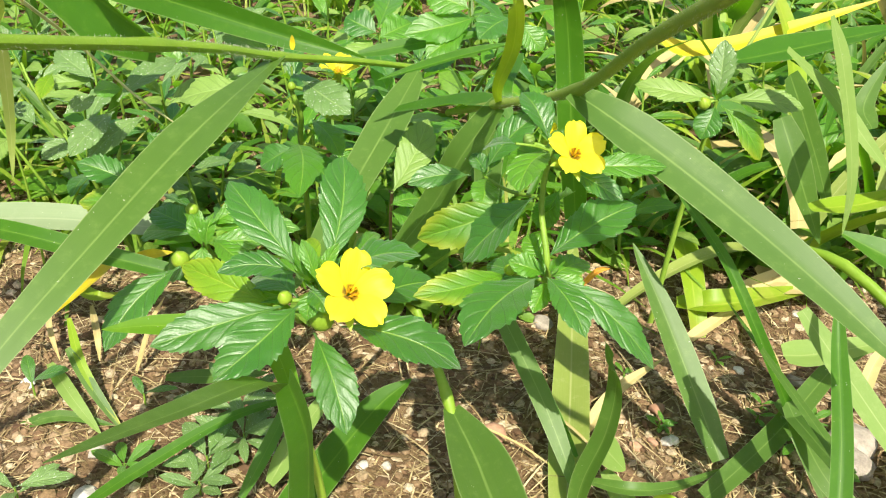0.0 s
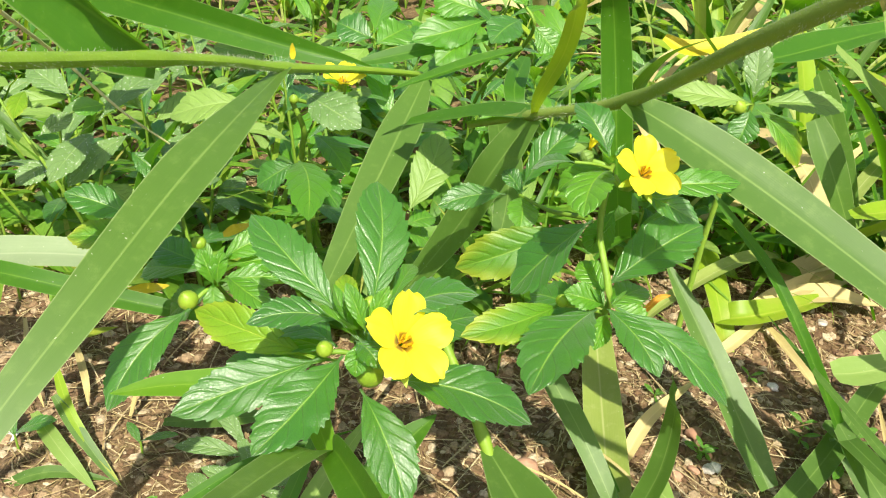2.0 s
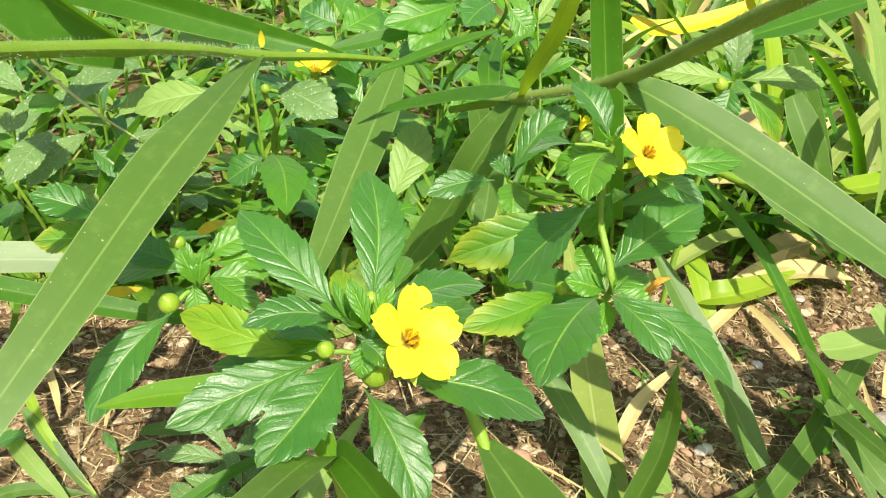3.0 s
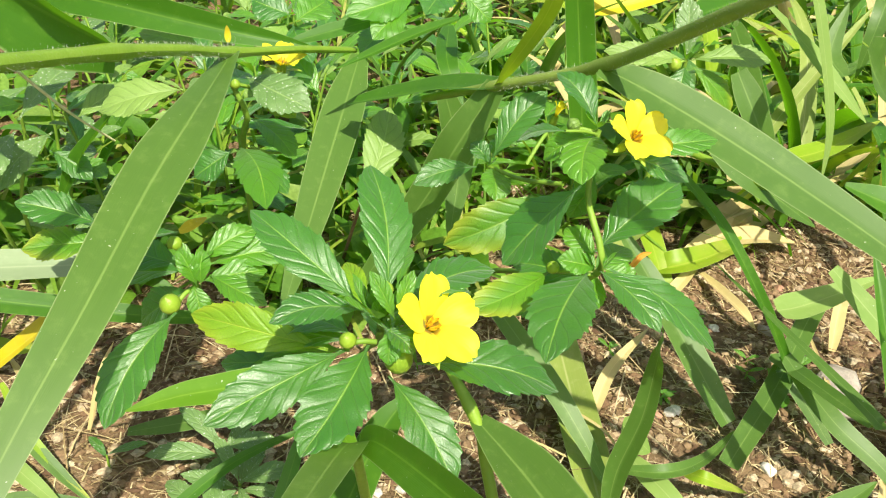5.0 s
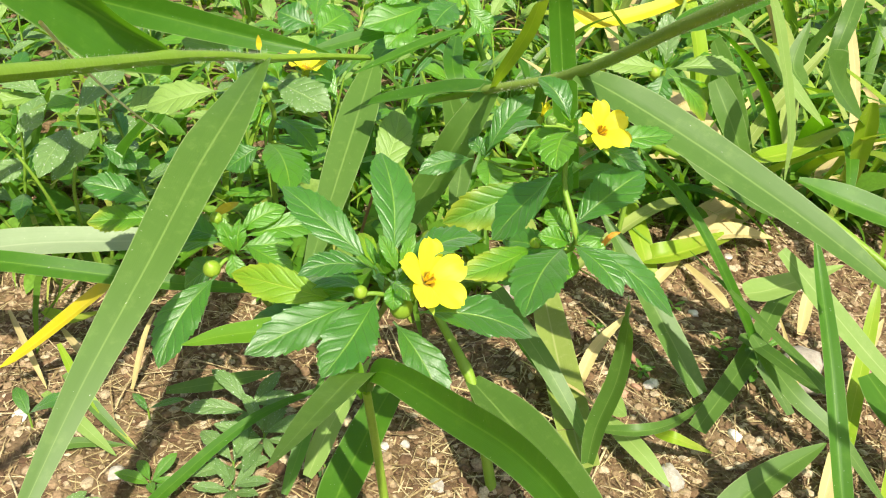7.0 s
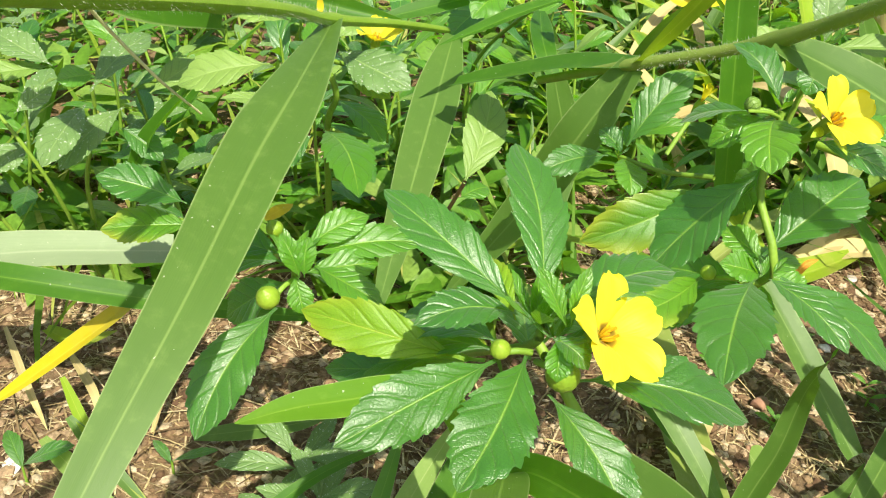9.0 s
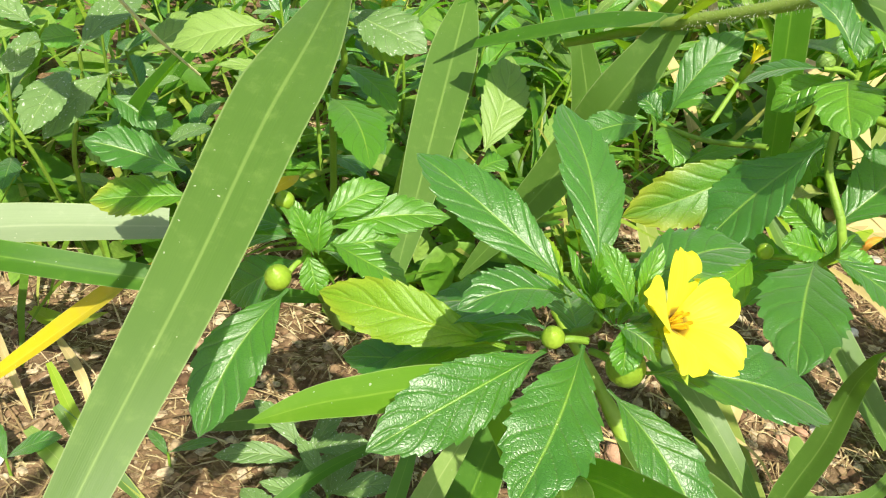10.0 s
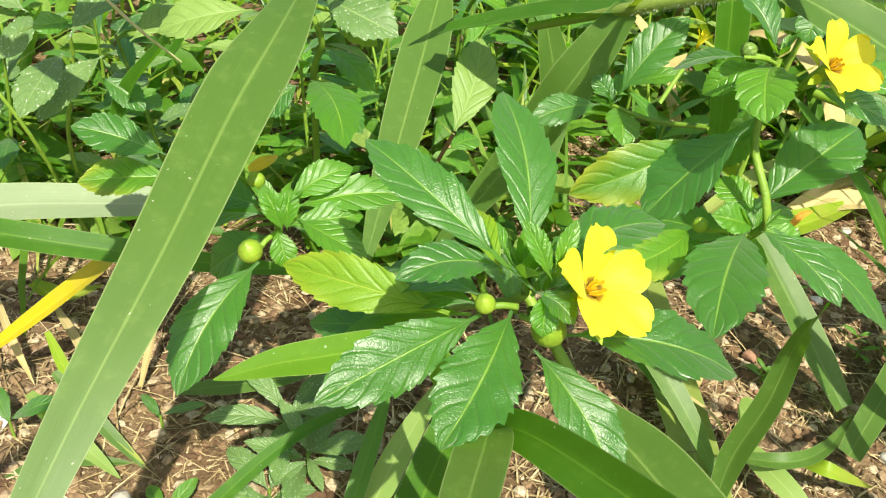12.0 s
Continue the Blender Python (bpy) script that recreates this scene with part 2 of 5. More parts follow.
ANTHER = plain_material("ochre anther", (0.7, 0.4, 0.01), (0.9, 0.62, 0.02), 300.0, 0.6)
WITHERED = plain_material("withered petal", (0.55, 0.22, 0.03), (0.75, 0.42, 0.04), 150.0, 0.7, 0.2, (0.6, 0.35, 0.03))
RAY = plain_material("white petal", (0.75, 0.74, 0.7), (0.82, 0.82, 0.8), 200.0, 0.6, 0.3, (0.8, 0.8, 0.75))
DISC = plain_material("yellow disc", (0.8, 0.5, 0.01), (0.88, 0.64, 0.02), 900.0, 0.7, relief=0.002)
SOIL = soil_material()
STONE_WHITE = plain_material("white quartz stone", (0.3, 0.27, 0.22), (0.68, 0.65, 0.6), 90.0, 0.6, relief=0.002)
STONE_GREY = plain_material("grey stone", (0.2, 0.17, 0.14), (0.42, 0.37, 0.31), 90.0, 0.75, relief=0.002)
STONE_RED = plain_material("reddish stone", (0.3, 0.16, 0.1), (0.45, 0.27, 0.17), 60.0, 0.8, relief=0.002)


# ---- shapes ----
def grid_mesh(name, pts, uvs):
    """A smooth sheet through rows of points."""
    rows, cols = len(pts), len(pts[0])
    verts = [tuple(p) for row in pts for p in row]
    faces = [(i * cols + j, (i + 1) * cols + j, (i + 1) * cols + j + 1, i * cols + j + 1) for i in range(rows - 1) for j in range(cols - 1)]
    me = bpy.data.meshes.new(name)
    me.from_pydata(verts, [], faces)
    flat = [uv for row in uvs for uv in row]
    layer = me.uv_layers.new()
    layer.data.foreach_set("uv", [c for f in faces for v in f for c in flat[v]])
    me.shade_smooth()
    return me


def place(name, me, mat, parent=None, m=None, label=""):
    """One mesh object, in its parent's space."""
    ob = new(name, me)
    if mat and not me.materials:
        me.materials.append(mat)
    ob.parent = parent
    ob.matrix_basis = m if m else Matrix()
    return tagged(ob, label)


def thing(name, at, label, category, group="", kind=""):
    """An Empty at a thing's base, which carries its parts."""
    ob = new(name)
    ob.empty_display_size = 0.02
    ob.location = at
    return tagged(ob, label, category, group, kind)


def home(parent):
    return Matrix.Translation(-Vector(parent.location))


def aim(base, tip, face):
    """The frame of a leaf: x from base to tip, z its upper face."""
    e = (Vector(tip) - Vector(base)).normalized()
    n = Vector(face) - e * e.dot(Vector(face))
    n = n.normalized() if n.length > 1e-5 else e.orthogonal().normalized()
    s = n.cross(e)
    m = Matrix((e, s, n)).transposed().to_4x4()
    m.translation = base
    return m


def leaf_mesh(length, width, arch=0.06, fold=0.18, teeth=10, blunt=0.5, seed=0, nu=40, nv=8, stalk=0.05, widest=0.53, pucker=0.0):
    """A toothed leaf: wedge-shaped foot, forward-pointing teeth, a channelled midrib; pucker: how far it swells between its side veins."""
    rnd = random.Random(seed)
    a, b, c = rnd.uniform(0, 6), rnd.uniform(0, 6), rnd.uniform(-0.05, 0.05)
    bite = rnd.uniform(0.1, 0.16) if teeth else 0.0
    twist = rnd.uniform(-0.25, 0.25)
    pts, uvs = [], []
    for i in range(nu + 1):
        u = i / nu
        x = max(0.0, (u - stalk) / (1 - stalk))
        if x < widest:
            prof = math.sin(0.5 * math.pi * x / widest) ** 1.15
        else:
            prof = 1 - ((x - widest) / (1 - widest)) ** (1.55 + 1.9 * blunt)
        row, uv = [], []
        for j in range(nv + 1):
            v = 2 * j / nv - 1
            edge = abs(v) > 0.99
            saw = (x * teeth + 0.37 * (v > 0) + 0.2 * math.sin(x * 17 + a)) % 1.0
            point = saw / 0.8 if saw < 0.8 else (1.0 - saw) / 0.2
            cut = 1 - bite * (1 - point) if teeth and edge and x > 0.2 else 1.0
            half = max(0.012 * length if u < stalk + 0.02 else 0.0, 0.5 * width * prof * cut)
            y = v * half
            ripple = 0.03 * width * math.sin(teeth * 0.55 * math.pi * x + a + 2 * v) * v * v * prof + 0.025 * length * math.sin(3 * x + b) * v * prof
            vein = abs(((x * 6.5 - 1.9 * abs(v)) % 1.0) - 0.5) * 2
            puff = pucker * width * (1 - vein ** 3) * math.sin(math.pi * min(1.0, abs(v) * 1.05)) * prof
            z = length * (arch * 4 * u * (1 - u)) + fold * abs(y) - 0.35 * fold * y * y / max(width, 1e-4) * 2 + ripple + puff + twist * x * y * 0.6
            ahead = 0.3 * length / teeth * point * prof if teeth and edge and x > 0.2 else 0.0
            row.append((u * length + 0.1 * half * (1 - abs(v)) + ahead, y + c * length * math.sin(math.pi * u), z))
            uv.append((x, 0.5 + 0.5 * v))
        pts.append(row)
        uvs.append(uv)
    return grid_mesh("leaf", pts, uvs)


COUNT = [0]


def leaf(plant, base, tip, width, face=(0, 0, 1), mat=None, arch=0.06, fold=0.18, teeth=12, blunt=0.4, name="leaf", label=""):
    """One leaf of a plant between two places."""
    COUNT[0] += 1
    length = (Vector(tip) - Vector(base)).length
    me = leaf_mesh(length, width, arch, fold, teeth, blunt, COUNT[0], max(24, 5 * teeth), 12, pucker=0.011)
    return place(name, me, mat or LEAF, plant, home(plant) @ aim(base, tip, face), label)


def spline(pts, count):
    """Points along a smooth curve through pts."""
    p = [Vector(q) for q in pts]
    p = [2 * p[0] - p[1], *p, 2 * p[-1] - p[-2]]
    out, spans = [], len(p) - 3
    for i in range(count + 1):
        g = min(i / count * spans, spans - 1e-6)
        k, t = int(g), g - int(g)
        a, b, c, d = p[k:k + 4]
        out.append(0.5 * (2 * b + (c - a) * t + (2 * a - 5 * b + 4 * c - d) * t * t + (3 * b - a - 3 * c + d) * t ** 3))
    return out


def blade_mesh(pts, width, face=(0, 0, 1), face_end=None, fold=0.12, start=0.45, peak=0.3, end=0.03, nu=44, nv=6, seed=0, full=2.2):
    """A grass blade along pts: it widens from its base, then tapers to its tip."""
    line = spline(pts, nu)
    f0, f1 = Vector(face), Vector(face_end or face)
    rnd = random.Random(seed)
    a = rnd.uniform(0, 6)
    o = Vector(pts[0])
    rows, uvs = [], []
    for i, q in enumerate(line):
        u = i / nu
        tan = (line[min(i + 1, nu)] - line[max(i - 1, 0)]).normalized()
        f = f0.lerp(f1, u)
        s = f.cross(tan).normalized()
        n = tan.cross(s)
        if u < peak:
            w = start + (1 - start) * math.sin(0.5 * math.pi * u / peak)
        else:
            x = (u - peak) / (1 - peak)
            w = end + (1 - end) * (1 - x ** full) ** 0.9
        half = 0.5 * width * w
        row, uv = [], []
        for j in range(nv + 1):
            v = 2 * j / nv - 1
            rip = 0.02 * math.sin(11 * u + a + 1.5 * v) * v
            row.append(q - o + s * v * half + n * half * (fold * (abs(v) - 0.5) + rip))
            uv.append((u, 0.5 + 0.5 * v))
        rows.append(row)
        uvs.append(uv)
    return grid_mesh("blade", rows, uvs)


def blade(parent, pts, width, face=(0, 0, 1), mat=None, face_end=None, fold=0.12, start=0.45, peak=0.3, end=0.03, name="blade", label="", full=2.2):
    COUNT[0] += 1
    me = blade_mesh(pts, width, face, face_end, fold, start, peak, end, seed=COUNT[0], full=full)
    return place(name, me, mat or BLADE, parent, home(parent) @ Matrix.Translation(pts[0]), label)


def tube_mesh(pts, r0, r1, nu=24, sides=10, swell=()):
    """A round stalk along pts, thicker at the shares of its length named in swell."""
    line = spline(pts, nu)
    o = Vector(pts[0])
    rows, uvs = [], []
    for i, q in enumerate(line):
        u = i / nu
        tan = (line[min(i + 1, nu)] - line[max(i - 1, 0)]).normalized()
        s = tan.orthogonal() if abs(tan.z) > 0.95 else tan.cross(Vector((0, 0, 1)))
        s.normalize()
        n = tan.cross(s)
        r = r0 + (r1 - r0) * u
        for g in swell:
            r *= 1 + 0.35 * math.exp(-((u - g) * nu * 0.9) ** 2)
        row = [q - o + (s * math.cos(6.2832 * j / sides) + n * math.sin(6.2832 * j / sides)) * r for j in range(sides + 1)]
        rows.append(row)
        uvs.append([(u, j / sides) for j in range(sides + 1)])
    return grid_mesh("stalk", rows, uvs)


def stalk(parent, pts, r0, r1, mat, name="stem", swell=(), nu=24, label=""):
    return place(name, tube_mesh(pts, r0, r1, nu, 10, swell), mat, parent, home(parent) @ Matrix.Translation(pts[0]), label)


def hairs(parent, pts, radius, count, length, seed):
    """Fine stiff hairs that stand off a stalk, one joined part."""
    rnd = random.Random(seed)
    line = spline(pts, 200)
    o = Vector(pts[0])
    verts, faces = [], []
    for i in range(count):
        k = rnd.randrange(1, 199)
        tan = (line[k + 1] - line[k - 1]).normalized()
        s = tan.orthogonal().normalized()
        out = (Matrix.Rotation(rnd.uniform(0, 6.2832), 3, tan) @ s + tan * rnd.uniform(-0.4, 0.4)).normalized()
        q = line[k] - o + out * radius * 0.9
        w = tan * 0.00012
        tip = q + out * length * rnd.uniform(0.5, 1.1)
        verts += [q - w, q + w, tip]
        faces.append((3 * i, 3 * i + 1, 3 * i + 2))
    me = bpy.data.meshes.new("hairs")
    me.from_pydata([tuple(v) for v in verts], [], faces)
    ob = place("hairs", me, HAIR, parent, home(parent) @ Matrix.Translation(pts[0]), "fine pale bristly hairs")
    ob["kind"] = "stuff"
    return ob


def petal_mesh(size, turn, seed):
    """One petal of a shallow cup: a narrow claw, then a broad rounded blade that flares out."""
    rnd = random.Random(seed)
    a = rnd.uniform(0, 6)
    rows, uvs = [], []
    nu, nv = 20, 14
    for i in range(nu + 1):
        u = i / nu
        row, uv = [], []
        for j in range(nv + 1):
            v = 2 * j / nv - 1
            g = math.sin(min(1.0, u / 0.64) * 1.5708) ** 1.05 if u < 0.64 else math.sqrt(max(0.0, 1 - ((u - 0.64) / 0.385) ** 2))
            wide = size * (0.05 + 0.345 * g)
            reach = u * (1 - 0.06 * abs(v) ** 2 * u) * (1 + 0.03 * math.sin(6 * v + a) * u * u)
            r = size * (0.04 + 0.96 * reach ** 1.1)
            h = size * (0.6 * math.sin(min(1.0, reach * 0.95) * 1.5708) - 0.06 * reach ** 4)
            lift = 0.07 * size * v * v * u + 0.018 * size * math.sin(5 * v + a + 5 * u) * u
            row.append((r, v * wide, h + lift))
            uv.append((u, 0.5 + 0.5 * v))
        rows.append(row)
        uvs.append(uv)
    me = grid_mesh("petal", rows, uvs)
    me.transform(Matrix.Rotation(0.10, 4, "X"))
    me.transform(Matrix.Rotation(turn, 4, "Z"))
    return me


def lathe_mesh(name, profile, sides=14):
    rows = [[(r * math.cos(6.2832 * j / sides), r * math.sin(6.2832 * j / sides), h) for j in range(sides + 1)] for r, h in profile]
    uvs = [[(i / (len(profile) - 1), j / sides) for j in range(sides + 1)] for i in range(len(profile))]
    return grid_mesh(name, rows, uvs)


def flower(plant, throat, axis, size, first, petals=5, foot=None):
    """A yellow cup flower: green calyx, five petals, stamens; first: the way of one petal; foot: where its short stalk leaves the stem."""
    m = Vector(axis).to_track_quat("Z", "Y").to_matrix().to_4x4()
    ahead = m.to_3x3().transposed() @ Vector(first)
    turn = math.atan2(ahead.y, ahead.x)
    m.translation = throat
    s = size
    calyx = place("flower", lathe_mesh("calyx", [(0.0, -0.95 * s), (0.10 * s, -0.93 * s), (0.17 * s, -0.5 * s), (0.2 * s, -0.1 * s), (0.14 * s, 0.12 * s)]), BUD, plant, home(plant) @ m, "open bright yellow five-petalled flower")
    for k in range(5):
        g = 6.2832 * (k + 0.5) / 5 + turn
        me = leaf_mesh(0.8 * s, 0.24 * s, 0.1, 0.1, 0, 0.3, k, 10, 4, 0.0)
        place("sepal", me, BUD, calyx, Matrix.Rotation(g, 4, "Z") @ Matrix.Translation((0.14 * s, 0, -0.18 * s)) @ Matrix.Rotation(-0.25, 4, "Y"))
    for k in range(petals):
        place("petal", petal_mesh(s * (1 + 0.05 * math.sin(3 * k)), 6.2832 * k / 5 + turn, k + int(turn * 50)), PETAL, calyx, Matrix.Translation((0, 0, 0.004 * s * k)))
    for k in range(5):
        g = 6.2832 * (k + 0.3) / 5 + turn
        foot_p = Vector((0.05 * s * math.cos(g), 0.05 * s * math.sin(g), 0.0))
        top_p = Vector((0.11 * s * math.cos(g), 0.11 * s * math.sin(g), 0.24 * s))
        me = tube_mesh([foot_p, (foot_p + top_p) / 2, top_p, top_p + Vector((0, 0, 0.1 * s))], 0.016 * s, 0.036 * s, 8, 6)
        place("stamen", me, ANTHER, calyx, Matrix.Translation(foot_p))
    if foot:
        low = m @ Vector((0, 0, -0.93 * s))
        stalk(plant, [foot, (Vector(foot) + low) / 2 + Vector((0, 0, -0.002)), low], 0.0016, 0.0014, STEM, "pedicel")
    return calyx


def closing_flower(plant, at, axis, size, foot):
    """A flower that has furled its petals into a narrow cup over a green calyx."""
    m = Vector(axis).to_track_quat("Z", "Y").to_matrix().to_4x4()
    m.translation = at
    calyx = place("closing_flower", lathe_mesh("calyx", [(0.0, -0.9 * size), (0.16 * size, -0.85 * size), (0.25 * size, -0.3 * size), (0.2 * size, 0.15 * size)]), BUD, plant, home(plant) @ m, "half-closed yellow flower")
    for k in range(5):
        me = petal_mesh(size, 6.2832 * k / 5, 60 + k)
        place("petal", me, PETAL, calyx, Matrix.Rotation(0.25 * k, 4, "Z") @ Matrix.Diagonal((0.42, 0.42, 1.7, 1)))
    stalk(plant, [foot, (Vector(foot) + Vector(at)) / 2, m @ Vector((0, 0, -0.85 * size))], 0.0012, 0.0012, STEM, "pedicel")
    return calyx


def bud(plant, at, size, axis=(0, 0, 1), foot=None, mat=None, label="round green flower bud"):
    m = Vector(axis).to_track_quat("Z", "Y").to_matrix().to_4x4()
    m.translation = at
    prof = [(0.0, -1.0), (0.45, -0.88), (0.85, -0.45), (1.0, 0.0), (0.88, 0.45), (0.55, 0.85), (0.18, 1.08), (0.0, 1.18)]
    ob = place("bud", lathe_mesh("bud", [(r * size, h * size) for r, h in prof]), mat or BUD, plant, home(plant) @ m, label)
    if foot:
        stalk(plant, [foot, (Vector(foot) + Vector(at)) / 2, m @ Vector((0, 0, -0.9 * size))], 0.0012, 0.0012, STEM, "pedicel")
    return ob


def shoot(plant, at, size, count, seed, mat=None, up=(0, 0, 1), spread=0.8):
    """The tuft of small young leaves at a stem's tip."""
    rnd = random.Random(seed)
    for k in range(count):
        g = 2.4 * k + rnd.uniform(-0.3, 0.3)
        lean = spread * rnd.uniform(0.45, 1.1)
        way = Vector((math.cos(g) * lean, math.sin(g) * lean, 0)) + Vector(up) * rnd.uniform(0.5, 1.0)
        way.normalize()
        ln = size * rnd.uniform(0.55, 1.1)
        tip = Vector(at) + way * ln
        leaf(plant, at, tip, ln * 0.36, Vector(up) - way * 0.3, mat or LEAF_LIGHT, -0.05, 0.5, 8, 0.4, "young_leaf")


# ---- ground ----
def far_grid(limit, near, count):
    """Even steps near the middle, growing towards the limit."""
    k = np.linspace(-1, 1, count)
    return np.sign(k) * (near * np.abs(k) + (limit - near) * np.abs(k) ** 9)


def lump(x, y):
    return 0.010 * noise.noise((x * 6, y * 6, 1.0)) + 0.004 * noise.noise((x * 30, y * 30, 5.0)) + 0.0018 * noise.noise((x * 110, y * 110, 9.0))


xs, ys = far_grid(60.0, 1.3, 260), far_grid(60.0, 1.3, 260) + 0.75
ground_me = grid_mesh("ground", [[(x, y, lump(x, y) if abs(x) < 3 and abs(y) < 4 else 0.0) for y in ys] for x in xs], [[(x, y) for y in ys] for x in xs])
tagged(place("ground", ground_me, SOIL), "dry reddish-brown gravelly soil under the plants", "ground", kind="structure")

# the flowering plant nearest to the camera

plant_a = thing("flowering_herb", (0, 0.62, 0), "leafy herb with glossy toothed leaves and one open yellow flower", "herb", "flowering plants")
stalk(plant_a, [(0, 0.62, -0.01), (-0.003, 0.5, 0.1), (-0.006, 0.42, 0.17), (-0.012, 0.358, 0.225), (-0.012, 0.352, 0.238)], 0.0022, 0.0016, STEM)
leaf(plant_a, (-0.0195, 0.358, 0.24), (-0.0634, 0.3966, 0.2637), 0.0225, (0.08, -0.46, 0.89), arch=0.08)
leaf(plant_a, (-0.0085, 0.366, 0.236), (-0.0109, 0.4261, 0.2688), 0.0255, (0.15, -0.46, 0.87), arch=0.05, blunt=0.6)
leaf(plant_a, (-0.006, 0.357, 0.234), (0.0364, 0.3654, 0.2497), 0.027, (-0.25, -0.05, 0.95), arch=0.18)
leaf(plant_a, (0.002, 0.345, 0.219), (0.0602, 0.3327, 0.2102), 0.0285, (0.1, -0.15, 0.98), arch=0.13)
leaf(plant_a, (-0.0176, 0.3456, 0.23), (-0.0454, 0.2998, 0.2184), 0.0265, (0.08, -0.28, 0.95), arch=0.02)
leaf(plant_a, (-0.0265, 0.35, 0.2245), (-0.0805, 0.32, 0.217), 0.022, (0.15, -0.5, 0.85), arch=0.02)
leaf(plant_a, (-0.01, 0.3394, 0.2185), (0.012, 0.3, 0.1945), 0.021, (0.15, -0.4, 0.9), arch=0.09)
leaf(plant_a, (-0.0192, 0.3577, 0.2377), (-0.0558, 0.3455, 0.2431), 0.018, (0.15, -0.2, 0.97), arch=0.12)
leaf(plant_a, (-0.022, 0.362, 0.221), (-0.0561, 0.3968, 0.2035), 0.024, (0.05, -0.28, 0.96), arch=0.1)
leaf(plant_a, (-0.033, 0.37, 0.208), (-0.093, 0.3976, 0.2101), 0.021, (-0.2, -0.6, 0.75), LEAF_YELLOW, arch=0.08, label="yellowing toothed leaf")
leaf(plant_a, (-0.0346, 0.3853, 0.19), (-0.0842, 0.4096, 0.17), 0.0191, (0.1, -0.42, 0.9), LEAF)
leaf(plant_a, (-0.0161, 0.3699, 0.226), (-0.0235, 0.402, 0.232), 0.0112, (0.05, -0.47, 0.88), LEAF_YELLOW, arch=0.1)
leaf(plant_a, (-0.0125, 0.341, 0.2415), (-0.0018, 0.3305, 0.2367), 0.0135, (0.2, -0.25, 0.94), LEAF, arch=0.15)
leaf(plant_a, (-0.0114, 0.3608, 0.215), (-0.0023, 0.4153, 0.2), 0.0219, (0.03, -0.44, 0.9), LEAF)
leaf(plant_a, (0.0021, 0.3887, 0.2), (0.0429, 0.4335, 0.19), 0.0235, (-0.02, -0.45, 0.9), LEAF)
leaf(plant_a, (-0.0081, 0.3402, 0.246), (-0.0172, 0.3508, 0.262), 0.0074, (0.04, -0.56, 0.83), LEAF_LIGHT, arch=0.05, fold=0.5)
leaf(plant_a, (-0.0066, 0.3404, 0.246), (-0.0001, 0.3506, 0.262), 0.0066, (0.02, -0.56, 0.83), LEAF_LIGHT, arch=0.05, fold=0.5)
leaf(plant_a, (-0.0097, 0.3397, 0.243), (-0.0113, 0.3304, 0.232), 0.0100, (0.03, -0.54, 0.84), LEAF_LIGHT, arch=0.1, fold=0.35)
leaf(plant_a, (-0.0014, 0.3897, 0.225), (0.0088, 0.4323, 0.22), 0.0096, (0.01, -0.47, 0.88), LEAF_LIGHT, arch=0.1)
leaf(plant_a, (-0.0216, 0.3657, 0.215), (-0.0669, 0.4066, 0.188), 0.0272, (0.06, -0.33, 0.94), LEAF, arch=0.1)
leaf(plant_a, (-0.0231, 0.3782, 0.2), (-0.0788, 0.4094, 0.165), 0.0259, (0.07, -0.32, 0.95), LEAF_LIGHT, arch=0.1)
shoot(plant_a, (-0.013, 0.352, 0.238), 0.021, 11, 3, LEAF_LIGHT)
shoot(plant_a, (-0.008, 0.348, 0.234), 0.016, 5, 8, LEAF, spread=1.2)
flower(plant_a, (0.0053, 0.344, 0.2386), (0.40, -0.53, 0.745), 0.0192, (-0.185, 0.752, 0.633), foot=(-0.01, 0.35, 0.226))
bud(plant_a, (-0.0256, 0.3497, 0.2294), 0.0036, (-0.3, -0.4, 0.8), (-0.014, 0.352, 0.226))
bud(plant_a, (-0.0063, 0.3395, 0.2268), 0.006, (0.2, -0.5, 0.6), (-0.012, 0.352, 0.222), label="swollen green seed pod")
bud(plant_a, (-0.0087, 0.3661, 0.242), 0.003, (0.1, 0.2, 0.9), (-0.012, 0.352, 0.234))

# the second flowering plant, behind the first

plant_b = thing("flowering_herb", (0.1, 0.72, 0), "taller herb with dark toothed leaves, buds and one open yellow flower", "herb", "flowering plants")
stalk(plant_b, [(0.1, 0.72, -0.01), (0.1, 0.58, 0.1), (0.1045, 0.42, 0.205), (0.0965, 0.427, 0.25), (0.0975, 0.431, 0.283)], 0.0022, 0.0015, STEM)
leaf(plant_b, (0.096, 0.4319, 0.2852), (0.08, 0.4526, 0.303), 0.02, (0.3, -0.5, 0.8), arch=0.15, fold=0.4)
stalk(plant_b, [(0.0965, 0.43, 0.281), (0.088, 0.425, 0.285), (0.078, 0.4228, 0.2863)], 0.0008, 0.0007, STEM, "petiole")
leaf(plant_b, (0.0783, 0.4226, 0.2863), (0.062, 0.444, 0.2714), 0.011, (-0.08, -0.35, 0.93), arch=0.08)
leaf(plant_b, (0.0978, 0.4343, 0.2787), (0.0812, 0.3988, 0.271), 0.0225, (-0.3, -0.25, 0.92), LEAF_LIGHT, arch=0.12, blunt=0.8)
leaf(plant_b, (0.1109, 0.425, 0.275), (0.1585, 0.4284, 0.2784), 0.017, (-0.05, -0.43, 0.9), LEAF_LIGHT)
leaf(plant_b, (0.1062, 0.4167, 0.2777), (0.133, 0.4006, 0.2704), 0.014, (0, -0.41, 0.91), LEAF, arch=0.06)
leaf(plant_b, (0.1022, 0.4185, 0.2219), (0.1499, 0.4386, 0.2496), 0.032, (-0.37, -0.35, 0.86), LEAF, arch=0.12)
